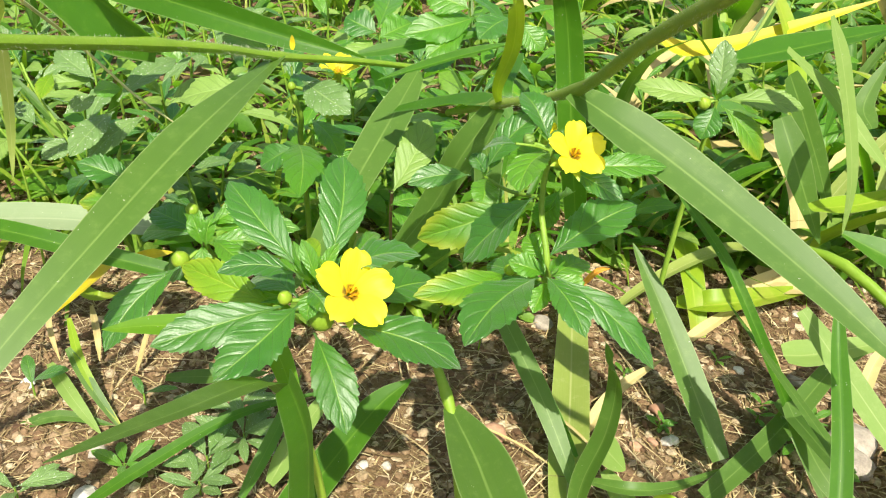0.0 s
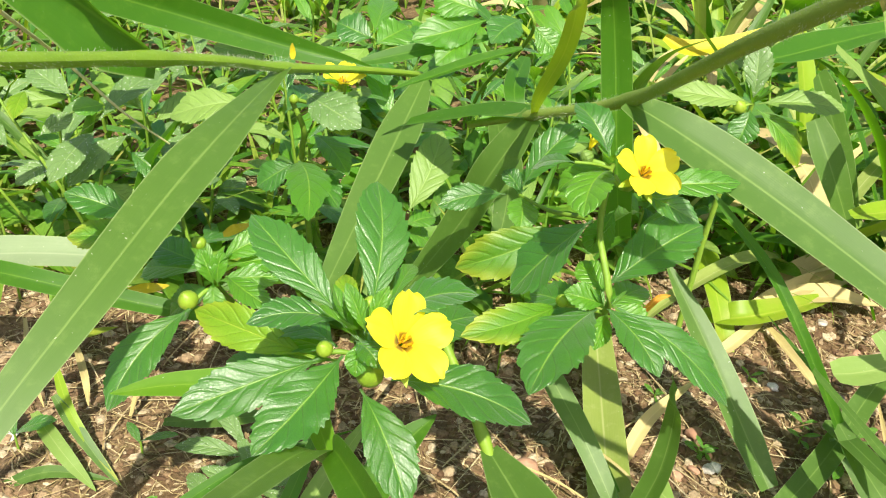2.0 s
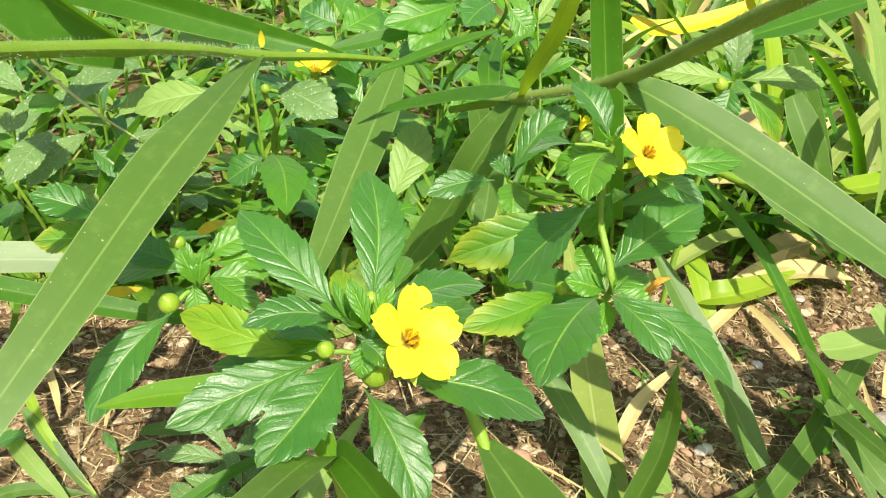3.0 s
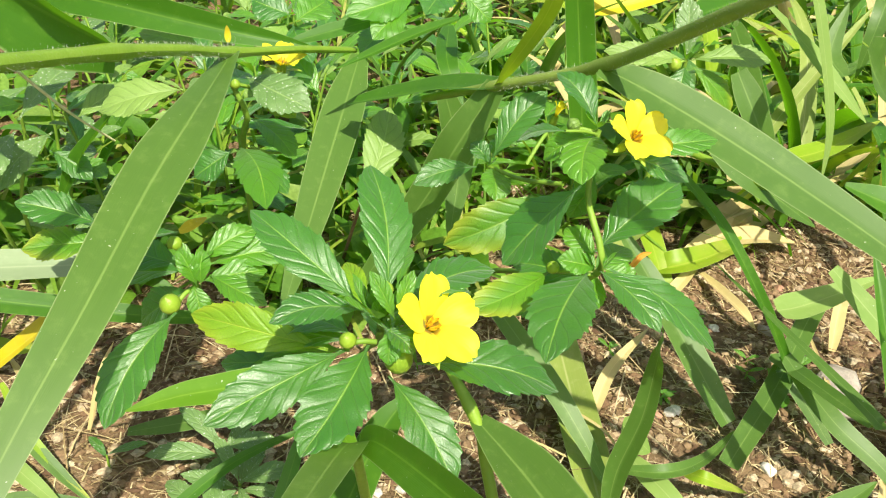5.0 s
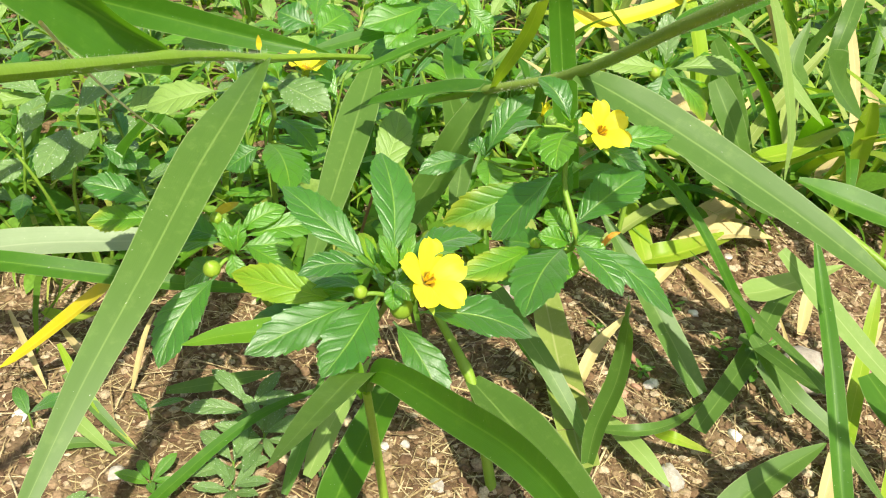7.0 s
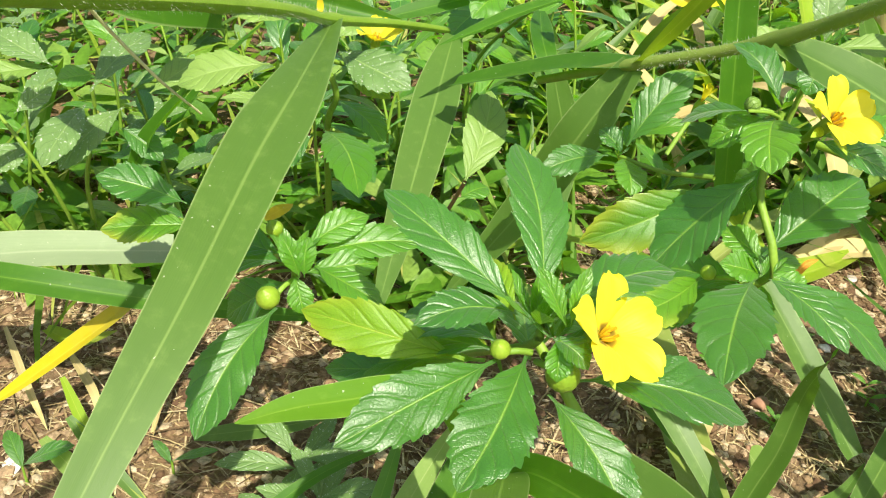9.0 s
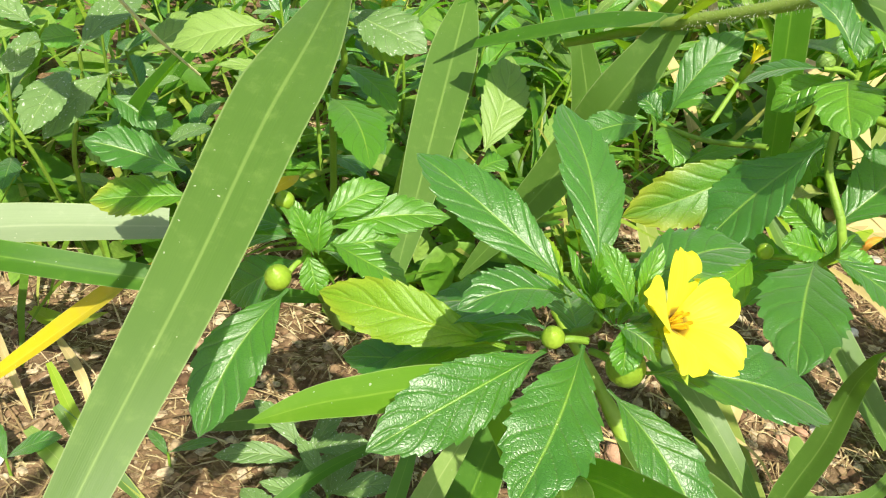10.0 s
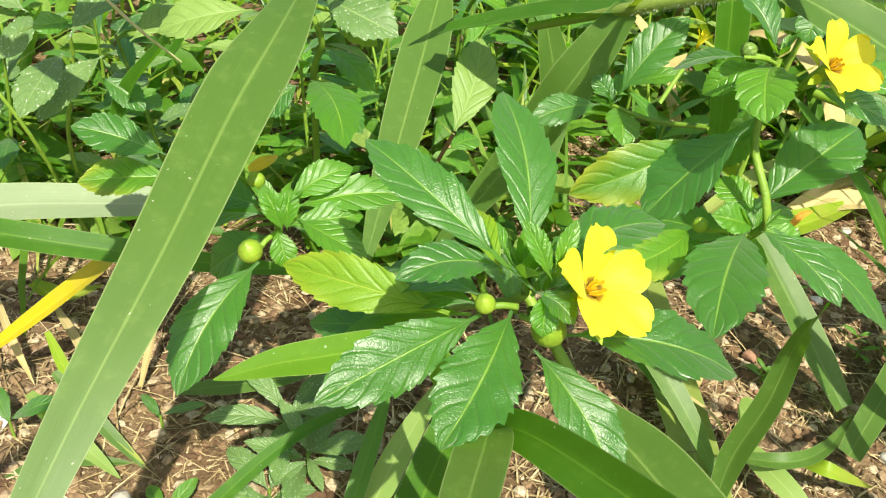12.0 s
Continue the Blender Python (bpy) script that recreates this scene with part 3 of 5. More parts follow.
leaf(plant_b, (0.0869, 0.4485, 0.2392), (0.0297, 0.4461, 0.2112), 0.026, (-0.07, -0.8, 0.6), LEAF_EDGE, arch=0.1)
leaf(plant_b, (0.0922, 0.4265, 0.2555), (0.0575, 0.4275, 0.2099), 0.03, (-0.7, -0.25, 0.65), LEAF, arch=0.0)
leaf(plant_b, (0.1085, 0.4499, 0.25), (0.0999, 0.4555, 0.22), 0.0170, (0.09, -0.5, 0.86), LEAF)
leaf(plant_b, (0.1165, 0.4476, 0.25), (0.1051, 0.4674, 0.22), 0.0261, (0.07, -0.41, 0.91), LEAF_LIGHT)
stalk(plant_b, [(0.0994, 0.4714, 0.232), (0.0822, 0.493, 0.224), (0.067, 0.5141, 0.222)], 0.0014, 0.001, STEM, "twig")
leaf(plant_b, (0.0676, 0.5078, 0.2303), (0.0985, 0.5176, 0.2676), 0.022, (-0.5, -0.55, 0.66), LEAF, arch=0.08)
leaf(plant_b, (0.0581, 0.5061, 0.2258), (0.0191, 0.491, 0.2228), 0.017, (0.1, -0.5, 0.85), LEAF, arch=0.06)
leaf(plant_b, (0.0677, 0.512, 0.222), (0.0665, 0.487, 0.213), 0.02, (0.2, -0.4, 0.9), LEAF_LIGHT, arch=0.12, blunt=0.8)
leaf(plant_b, (0.0683, 0.5124, 0.224), (0.0577, 0.5247, 0.232), 0.0126, (-0.06, -0.58, 0.82), LEAF, fold=0.5)
leaf(plant_b, (0.0701, 0.5159, 0.226), (0.0749, 0.524, 0.235), 0.0099, (-0.06, -0.58, 0.81), LEAF, fold=0.5)
shoot(plant_b, (0.067, 0.5141, 0.222), 0.009, 5, 21, LEAF)
leaf(plant_b, (0.1035, 0.416, 0.214), (0.0818, 0.4158, 0.22), 0.015, (-0.1, -0.57, 0.82), LEAF_LIGHT, fold=0.4)
leaf(plant_b, (0.0845, 0.4315, 0.2019), (0.032, 0.3952, 0.205), 0.022, (0.3, -0.5, 0.82), LEAF_EDGE, arch=0.06)
leaf(plant_b, (0.1, 0.416, 0.211), (0.0611, 0.3543, 0.2067), 0.033, (-0.2, -0.05, 0.97), LEAF, arch=0.08)
leaf(plant_b, (0.1023, 0.412, 0.2155), (0.1228, 0.3735, 0.2046), 0.0215, (0, -0.32, 0.95), LEAF, arch=0.08)
leaf(plant_b, (0.108, 0.41, 0.2165), (0.1667, 0.3903, 0.175), 0.021, (0.4, -0.55, 0.72), LEAF, arch=0.05)
leaf(plant_b, (0.1061, 0.4190, 0.2090), (0.1299, 0.4407, 0.2090), 0.0192, (-0.15, -0.46, 0.88), LEAF_LIGHT)
leaf(plant_b, (0.1054, 0.4255, 0.1990), (0.0728, 0.4597, 0.1890), 0.0218, (-0.11, -0.46, 0.88), LEAF)
leaf(plant_b, (0.1029, 0.4203, 0.1990), (0.0670, 0.4459, 0.1690), 0.0222, (-0.11, -0.45, 0.89), LEAF)
shoot(plant_b, (0.1035, 0.416, 0.211), 0.014, 7, 5, LEAF_LIGHT)
shoot(plant_b, (0.0975, 0.431, 0.284), 0.016, 6, 7, LEAF_LIGHT)
leaf(plant_b, (0.0959, 0.438, 0.278), (0.0761, 0.4417, 0.262), 0.0136, (-0.09, -0.57, 0.81), LEAF_LIGHT, arch=0.1)
leaf(plant_b, (0.1040, 0.4197, 0.2190), (0.0918, 0.4381, 0.2240), 0.0158, (-0.1, -0.53, 0.84), LEAF_LIGHT, fold=0.3)
leaf(plant_b, (0.1076, 0.4173, 0.2120), (0.1256, 0.4122, 0.2040), 0.0162, (-0.11, -0.58, 0.81), LEAF_LIGHT, fold=0.3)
leaf(plant_b, (0.1050, 0.4164, 0.2090), (0.0974, 0.3984, 0.1990), 0.0123, (-0.1, -0.57, 0.81), LEAF_LIGHT, fold=0.3)
bud(plant_b, (0.0843, 0.4261, 0.2079), 0.0036, (-0.3, -0.2, 0.8), (0.1035, 0.416, 0.209))
bud(plant_b, (0.0857, 0.4336, 0.2845), 0.0034, (-0.6, 0, 0.8), (0.0965, 0.431, 0.281), LEAF_PALE, "pale closing flower bud")
flower(plant_b, (0.1065, 0.4114, 0.2872), (0.174, -0.607, 0.776), 0.0155, (-0.258, 0.733, 0.632), foot=(0.099, 0.43, 0.277))
blade(plant_b, [(0.1260, 0.4293, 0.1990), (0.1340, 0.4324, 0.2080), (0.1419, 0.4354, 0.2090)], 0.0035, (0.3, -0.6, 0.7), WITHERED, fold=0.8, name="withered_flower", label="shrivelled orange spent flower")
closing_flower(plant_b, (0.1035, 0.513, 0.253), (0.25, -0.1, 0.95), 0.0095, (0.086, 0.5, 0.23))

# the budding plant beside the broad grass blade

plant_c = thing("flowering_herb", (-0.08, 0.64, 0), "budding herb with toothed leaves and a round green bud", "herb", "flowering plants")
stalk(plant_c, [(-0.08, 0.64, -0.01), (-0.09, 0.53, 0.1), (-0.0979, 0.4619, 0.175), (-0.0973, 0.4465, 0.2)], 0.0028, 0.0015, STEM)
leaf(plant_c, (-0.1046, 0.4248, 0.1906), (-0.1342, 0.3788, 0.1606), 0.026, (-0.02, -0.5, 0.85), LEAF, arch=0.1)
leaf(plant_c, (-0.0888, 0.4387, 0.2027), (-0.0604, 0.4165, 0.1984), 0.016, (0.09, -0.45, 0.89), LEAF_LIGHT, arch=0.08)
leaf(plant_c, (-0.0935, 0.446, 0.206), (-0.0652, 0.4594, 0.216), 0.016, (0.1, -0.54, 0.84), LEAF_LIGHT, arch=0.12)
leaf(plant_c, (-0.0905, 0.447, 0.203), (-0.0403, 0.4524, 0.206), 0.019, (0.08, -0.43, 0.9), LEAF_LIGHT)
leaf(plant_c, (-0.102, 0.4491, 0.198), (-0.1425, 0.4678, 0.185), 0.0257, (0.12, -0.32, 0.94), LEAF, arch=0.08)
leaf(plant_c, (-0.1034, 0.4546, 0.198), (-0.137, 0.4711, 0.2), 0.0216, (0.13, -0.35, 0.93), LEAF)
leaf(plant_c, (-0.1496, 0.4876, 0.205), (-0.1881, 0.4854, 0.22), 0.0240, (0.16, -0.43, 0.89), LEAF, arch=0.1)
leaf(plant_c, (-0.1467, 0.4847, 0.195), (-0.1884, 0.4797, 0.195), 0.0251, (0.16, -0.35, 0.92), LEAF_EDGE)
leaf(plant_c, (-0.0927, 0.4513, 0.19), (-0.0764, 0.4714, 0.17), 0.0212, (0.12, -0.46, 0.88), LEAF)
leaf(plant_c, (-0.1017, 0.4597, 0.18), (-0.1333, 0.4713, 0.15), 0.0228, (0.15, -0.44, 0.88), LEAF)
leaf(plant_c, (-0.0954, 0.4378, 0.197), (-0.1035, 0.4457, 0.214), 0.0113, (0.12, -0.67, 0.73), LEAF_LIGHT, arch=0.1, fold=0.6)
leaf(plant_c, (-0.0934, 0.438, 0.197), (-0.0916, 0.4476, 0.212), 0.0103, (0.11, -0.67, 0.73), LEAF_LIGHT, arch=0.1, fold=0.6)
leaf(plant_c, (-0.0934, 0.4387, 0.199), (-0.0608, 0.445, 0.2), 0.0150, (0.09, -0.53, 0.85), LEAF_LIGHT, arch=0.08)
leaf(plant_c, (-0.0978, 0.4432, 0.195), (-0.0937, 0.4339, 0.18), 0.0126, (0.11, -0.61, 0.78), LEAF_LIGHT, arch=0.1)
shoot(plant_c, (-0.0973, 0.4465, 0.2), 0.017, 8, 13, LEAF_LIGHT)
bud(plant_c, (-0.1092, 0.4369, 0.187), 0.0055, (-0.2, -0.3, 0.8), (-0.0973, 0.4511, 0.188))
bud(plant_c, (-0.1068, 0.457, 0.2102), 0.004, (-0.3, 0, 0.9), (-0.0973, 0.4465, 0.2))

# the flowering plant farther back

plant_d = thing("flowering_herb", (-0.085, 0.7, 0), "slender herb farther back with dusty leaves and a yellow flower", "herb", "flowering plants")
stalk(plant_d, [(-0.085, 0.7, -0.01), (-0.085, 0.685, 0.08), (-0.086, 0.665, 0.166), (-0.08, 0.64, 0.2), (-0.0881, 0.6373, 0.225)], 0.003, 0.0018, STEM)
leaf(plant_d, (-0.0788, 0.6425, 0.228), (-0.0347, 0.6076, 0.218), 0.0332, (0.06, -0.54, 0.84), LEAF_GREY, arch=0.08)
leaf(plant_d, (-0.0884, 0.6613, 0.165), (-0.0663, 0.567, 0.165), 0.0343, (0.08, -0.66, 0.75), LEAF_LIGHT, arch=0.08)
leaf(plant_d, (-0.0817, 0.6831, 0.18), (-0.0473, 0.6399, 0.165), 0.0242, (0.37, -0.57, 0.73), LEAF_LIGHT, arch=0.08)
leaf(plant_d, (-0.1221, 0.652, 0.215), (-0.1806, 0.6484, 0.2), 0.0314, (0.12, -0.41, 0.9), LEAF_PALE, arch=0.08)
leaf(plant_d, (-0.1097, 0.6785, 0.235), (-0.1531, 0.6828, 0.245), 0.0297, (0.11, -0.43, 0.89), LEAF_PALE, arch=0.08)
leaf(plant_d, (-0.0905, 0.6771, 0.15), (-0.0534, 0.633, 0.14), 0.0269, (0.08, -0.52, 0.85), LEAF)
leaf(plant_d, (-0.0967, 0.6869, 0.15), (-0.1266, 0.6815, 0.13), 0.0299, (0.11, -0.52, 0.85), LEAF)
leaf(plant_d, (-0.074, 0.6633, 0.205), (-0.0454, 0.6363, 0.2), 0.0193, (0.07, -0.55, 0.83), LEAF_YELLOW)
leaf(plant_d, (-0.0991, 0.6717, 0.2), (-0.0829, 0.725, 0.2), 0.0259, (0.09, -0.56, 0.82), LEAF)
stalk(plant_d, [(-0.086, 0.665, 0.166), (-0.0635, 0.6621, 0.16), (-0.0411, 0.6845, 0.155)], 0.0014, 0.001, STEM, "twig")
flower(plant_d, (-0.0545, 0.6651, 0.228), (0.1, -0.15, 1.0), 0.0175, (0.1, 1.0, 0.2), foot=(-0.0881, 0.6373, 0.225))
bud(plant_d, (-0.0855, 0.634, 0.226), 0.0036, (0, -0.2, 1.0), (-0.0881, 0.6373, 0.225), BUD, "yellow-green closed bud")
blade(plant_d, [(-0.0904, 0.6619, 0.246), (-0.0904, 0.6628, 0.252), (-0.0905, 0.6622, 0.258)], 0.0045, (0, -0.7, 0.7), BLADE_YELLOW, name="withered_flower", label="shrivelled yellow spent flower")

# a speckled weed with thin stems behind the culm

plant_g = thing("weed", (-0.26, 0.72, 0), "dusty speckled weed with thin crossing stems", "weed")
stalk(plant_g, [(-0.26, 0.72, -0.01), (-0.2589, 0.684, 0.1), (-0.2438, 0.6778, 0.16), (-0.239, 0.6685, 0.19)], 0.0018, 0.0012, STEM)
stalk(plant_g, [(-0.27, 0.72, -0.01), (-0.276, 0.6632, 0.12), (-0.3093, 0.6645, 0.19), (-0.3224, 0.6745, 0.21)], 0.0016, 0.001, STEM)
stalk(plant_g, [(-0.29, 0.7, -0.01), (-0.3237, 0.6712, 0.1), (-0.3469, 0.6656, 0.15), (-0.3717, 0.6691, 0.18)], 0.0016, 0.001, STEM)
leaf(plant_g, (-0.2375, 0.6584, 0.19), (-0.2126, 0.7321, 0.205), 0.0242, (0.17, -0.63, 0.76), LEAF_GREY)
leaf(plant_g, (-0.2422, 0.661, 0.18), (-0.2547, 0.5993, 0.165), 0.0242, (0.19, -0.6, 0.78), LEAF_GREY)
leaf(plant_g, (-0.224, 0.6812, 0.17), (-0.2538, 0.623, 0.15), 0.0231, (0.18, -0.6, 0.78), LEAF_GREY)
leaf(plant_g, (-0.2683, 0.6889, 0.195), (-0.3105, 0.7116, 0.21), 0.0248, (0.21, -0.62, 0.76), LEAF_GREY)
leaf(plant_g, (-0.2742, 0.7015, 0.19), (-0.3134, 0.6814, 0.19), 0.0181, (0.2, -0.5, 0.84), LEAF_PALE)
leaf(plant_g, (-0.2386, 0.6755, 0.195), (-0.2579, 0.6612, 0.195), 0.0177, (0.19, -0.62, 0.76), LEAF_LIGHT, teeth=5)
leaf(plant_g, (-0.3018, 0.6832, 0.2), (-0.2973, 0.649, 0.19), 0.0150, (0.22, -0.61, 0.76), LEAF_YELLOW)
leaf(plant_g, (-0.2901, 0.6657, 0.17), (-0.2717, 0.6897, 0.18), 0.0156, (0.2, -0.61, 0.77), LEAF_GREY)
leaf(plant_g, (-0.3445, 0.6769, 0.14), (-0.3506, 0.6274, 0.13), 0.0216, (0.24, -0.57, 0.78), LEAF_PALE)
leaf(plant_g, (-0.2324, 0.6913, 0.15), (-0.2027, 0.6807, 0.13), 0.0215, (0.2, -0.51, 0.84), LEAF)
leaf(plant_g, (-0.2321, 0.6989, 0.13), (-0.2144, 0.7422, 0.13), 0.0245, (0.19, -0.51, 0.84), LEAF_GREY)
leaf(plant_g, (-0.3254, 0.6831, 0.15), (-0.3547, 0.7051, 0.16), 0.0187, (0.28, -0.49, 0.83), LEAF_GREY)
leaf(plant_g, (-0.2062, 0.6826, 0.18), (-0.1761, 0.7268, 0.19), 0.0219, (0.15, -0.63, 0.76), LEAF_PALE)
leaf(plant_g, (-0.2563, 0.6908, 0.12), (-0.232, 0.6894, 0.1), 0.0223, (0.21, -0.49, 0.85), LEAF_PALE)
leaf(plant_g, (-0.2937, 0.6881, 0.14), (-0.3121, 0.6578, 0.13), 0.0220, (0.26, -0.48, 0.84), LEAF_GREY)

# single herbs among the grass

plant_e = thing("herb", (-0.0047, 0.6642, 0), "young herb with one large grey-green leaf", "herb")
stalk(plant_e, [(-0.0096, 0.7461, -0.005), (-0.0047, 0.646, 0.1), (0.0005, 0.5893, 0.165)], 0.0016, 0.0013, STEM_BROWN)
leaf(plant_e, (-0.0002, 0.5905, 0.162), (0.0219, 0.6439, 0.205), 0.0303, (0.1, -0.67, 0.74), LEAF_PALE, arch=0.05)
leaf(plant_e, (-0.0008, 0.5953, 0.15), (0.0203, 0.6107, 0.15), 0.0191, (0, -0.51, 0.86), LEAF_LIGHT)
leaf(plant_e, (-0.0016, 0.6044, 0.14), (0.0173, 0.6071, 0.13), 0.0197, (0, -0.5, 0.87), LEAF_LIGHT)

plant_f = thing("herb", (0.245, 0.67, 0), "herb with pale drooping toothed leaves among grass", "herb")
stalk(plant_f, [(0.245, 0.67, -0.01), (0.245, 0.665, 0.12), (0.244, 0.65, 0.2), (0.243, 0.64, 0.243)], 0.0028, 0.0016, STEM)
leaf(plant_f, (0.243, 0.64, 0.243), (0.18, 0.648, 0.247), 0.0230, (-0.15, -0.6, 0.79), LEAF_PALE, arch=0.08, label="pale leaf with a yellow margin")
leaf(plant_f, (0.247, 0.64, 0.243), (0.306, 0.63, 0.246), 0.0231, (-0.21, -0.52, 0.83), LEAF_PALE, arch=0.08)
leaf(plant_f, (0.243, 0.64, 0.245), (0.2433, 0.6587, 0.285), 0.0216, (-0.19, -0.75, 0.64), LEAF_GREY, arch=0.05)
leaf(plant_f, (0.243, 0.64, 0.239), (0.2341, 0.6276, 0.215), 0.0231, (-0.36, -0.59, 0.72), LEAF, arch=0.08)
leaf(plant_f, (0.247, 0.64, 0.239), (0.2858, 0.6316, 0.2), 0.0251, (0, -0.63, 0.78), LEAF_EDGE, arch=0.1)
leaf(plant_f, (0.243, 0.64, 0.231), (0.3051, 0.723, 0.2), 0.0539, (-0.24, -0.53, 0.81), LEAF_LIGHT)
leaf(plant_f, (0.243, 0.64, 0.213), (0.2587, 0.745, 0.18), 0.0476, (-0.21, -0.53, 0.82), LEAF)
shoot(plant_f, (0.243, 0.64, 0.243), 0.02, 7, 31, LEAF_LIGHT)
bud(plant_f, (0.233, 0.636, 0.241), 0.005, (-0.4, -0.2, 0.8), (0.243, 0.64, 0.243))

# broad leaves in the thicket behind the flowers

plant_h = thing("weed", (0.06, 0.95, 0), "broad-leaved bright green weed in the thicket", "weed")
stalk(plant_h, [(0.06, 0.95, -0.01), (0.06, 0.93, 0.12), (0.0951, 0.7826, 0.24), (0.0857, 0.7798, 0.27)], 0.0024, 0.0014, STEM)
leaf(plant_h, (0.054, 0.7513, 0.26), (-0.006, 0.7139, 0.25), 0.0331, (0, -0.68, 0.73), LEAF_LIGHT)
leaf(plant_h, (0.0453, 0.7327, 0.25), (0.0142, 0.7025, 0.235), 0.0273, (-0.01, -0.67, 0.74), LEAF_LIGHT)
leaf(plant_h, (0.0836, 0.7609, 0.26), (0.0569, 0.7198, 0.25), 0.0313, (-0.03, -0.68, 0.73), LEAF)
leaf(plant_h, (0.0479, 0.7382, 0.27), (0.0089, 0.7505, 0.28), 0.0369, (0, -0.69, 0.72), LEAF_LIGHT)
leaf(plant_h, (0.0924, 0.7458, 0.26), (0.114, 0.7376, 0.24), 0.0256, (-0.06, -0.68, 0.73), LEAF_LIGHT)
leaf(plant_h, (0.0871, 0.7607, 0.27), (0.0701, 0.794, 0.28), 0.0319, (-0.04, -0.69, 0.72), LEAF_LIGHT)
leaf(plant_h, (0.0435, 0.7996, 0.22), (0.0093, 0.7693, 0.2), 0.0288, (0, -0.59, 0.81), LEAF)

plant_i = thing("weed", (-0.02, 0.9, 0), "low bright weed behind a broad grass blade", "weed")
stalk(plant_i, [(-0.02, 0.9, -0.01), (-0.02, 0.88, 0.1), (-0.048, 0.8786, 0.2)], 0.002, 0.0012, STEM)
leaf(plant_i, (-0.048, 0.8786, 0.2), (-0.0854, 0.8943, 0.21), 0.0390, (0.05, -0.68, 0.73), LEAF)
leaf(plant_i, (-0.0461, 0.8591, 0.2), (-0.0146, 0.8951, 0.21), 0.0384, (0.03, -0.68, 0.74), LEAF_LIGHT)
leaf(plant_i, (-0.048, 0.8824, 0.19), (-0.0307, 0.8301, 0.17), 0.0321, (0.04, -0.67, 0.75), LEAF)
leaf(plant_i, (-0.0547, 0.8905, 0.19), (-0.0789, 0.8522, 0.17), 0.0337, (0.05, -0.67, 0.74), LEAF_PALE)
leaf(plant_i, (-0.047, 0.864, 0.21), (-0.0447, 0.9638, 0.22), 0.0333, (0.04, -0.68, 0.73), LEAF_LIGHT)

# the grass culm that leans in with the broad blade

culm_left = thing("grass_culm", (-0.36, 0.06, 0), "long green grass culm with hairy joints and broad blades", "grass", "grass culms")
stalk(culm_left, [(-0.36, 0.06, -0.01), (-0.35, 0.1, 0.2), (-0.25, 0.165, 0.36), (-0.196, 0.2345, 0.3747)], 0.0042, 0.004, CULM, "lower_culm")
stalk(culm_left, [(-0.196, 0.2345, 0.3747), (-0.156, 0.3731, 0.3333), (-0.1256, 0.4749, 0.3037), (-0.1035, 0.53, 0.286), (-0.082, 0.584, 0.266), (-0.04, 0.66, 0.242), (0.0024, 0.7358, 0.2156)], 0.0038, 0.0026, CULM, "culm", swell=(0.333, 0.667), nu=48)
hairs(culm_left, [(-0.156, 0.3731, 0.3333), (-0.1256, 0.4749, 0.3037), (-0.1035, 0.53, 0.286), (-0.082, 0.584, 0.266)], 0.0034, 1100, 0.0026, 4)
hairs(culm_left, [(-0.0852, 0.577, 0.2687), (-0.082, 0.584, 0.266), (-0.0785, 0.591, 0.2635)], 0.0034, 60, 0.008, 6)
blade(culm_left, [(-0.082, 0.583, 0.266), (-0.0975, 0.505, 0.2605), (-0.113, 0.45, 0.2485), (-0.1305, 0.38, 0.2305), (-0.1535, 0.3157, 0.2035), (-0.178, 0.25, 0.165)], 0.033, (-0.3, -0.25, 0.92), BLADE, (0.5, -0.4, 0.77), end=0.12, fold=0.1, start=0.35, peak=0.33, full=1.1)
blade(culm_left, [(-0.1256, 0.4749, 0.3037), (-0.1559, 0.4939, 0.3105), (-0.1827, 0.5101, 0.3205), (-0.2330, 0.5397, 0.3397), (-0.2726, 0.5626, 0.3561)], 0.0493, (0.38, -0.87, -0.32), BLADE_DARK, end=0.3, fold=0.5, start=0.45, peak=0.4)
blade(culm_left, [(-0.256, 0.5683, 0.335), (-0.2112, 0.61, 0.302), (-0.1624, 0.654, 0.274), (-0.0929, 0.6822, 0.248), (-0.035, 0.687, 0.235)], 0.0259, (0.28, -0.88, 0.38), BLADE_DARK, end=0.1, fold=0.5, start=0.9, peak=0.3)

# the hairy culm that crosses behind the second flower

culm_right = thing("grass_culm", (0.45, 0.02, 0), "dull green hairy grass culm with broad drooping blades", "grass", "grass culms")
stalk(culm_right, [(0.45, 0.02, -0.01), (0.42, 0.06, 0.25), (0.28, 0.16, 0.43), (0.1492, 0.285, 0.418)], 0.0042, 0.004, CULM_DARK, "lower_culm")
stalk(culm_right, [(0.1492, 0.285, 0.418), (0.1372, 0.3286, 0.3889), (0.1242, 0.3754, 0.3581), (0.1107, 0.472, 0.2998), (0.072, 0.533, 0.265), (0.0387, 0.5897, 0.2335)], 0.0038, 0.0025, CULM_DARK, "culm", swell=(0.6, 0.8), nu=48)
hairs(culm_right, [(0.1372, 0.3286, 0.3889), (0.1242, 0.3754, 0.3581), (0.1107, 0.472, 0.2998), (0.072, 0.533, 0.265)], 0.0034, 1500, 0.002, 9)
blade(culm_right, [(0.109, 0.47, 0.3), (0.1316, 0.4529, 0.2926), (0.1655, 0.4344, 0.2773), (0.1995, 0.4115, 0.2605), (0.2376, 0.383, 0.2405), (0.2722, 0.3574, 0.2193)], 0.0292, (-0.11, -0.49, 0.87), BLADE, end=0.3, fold=0.12, start=0.42, peak=0.35)
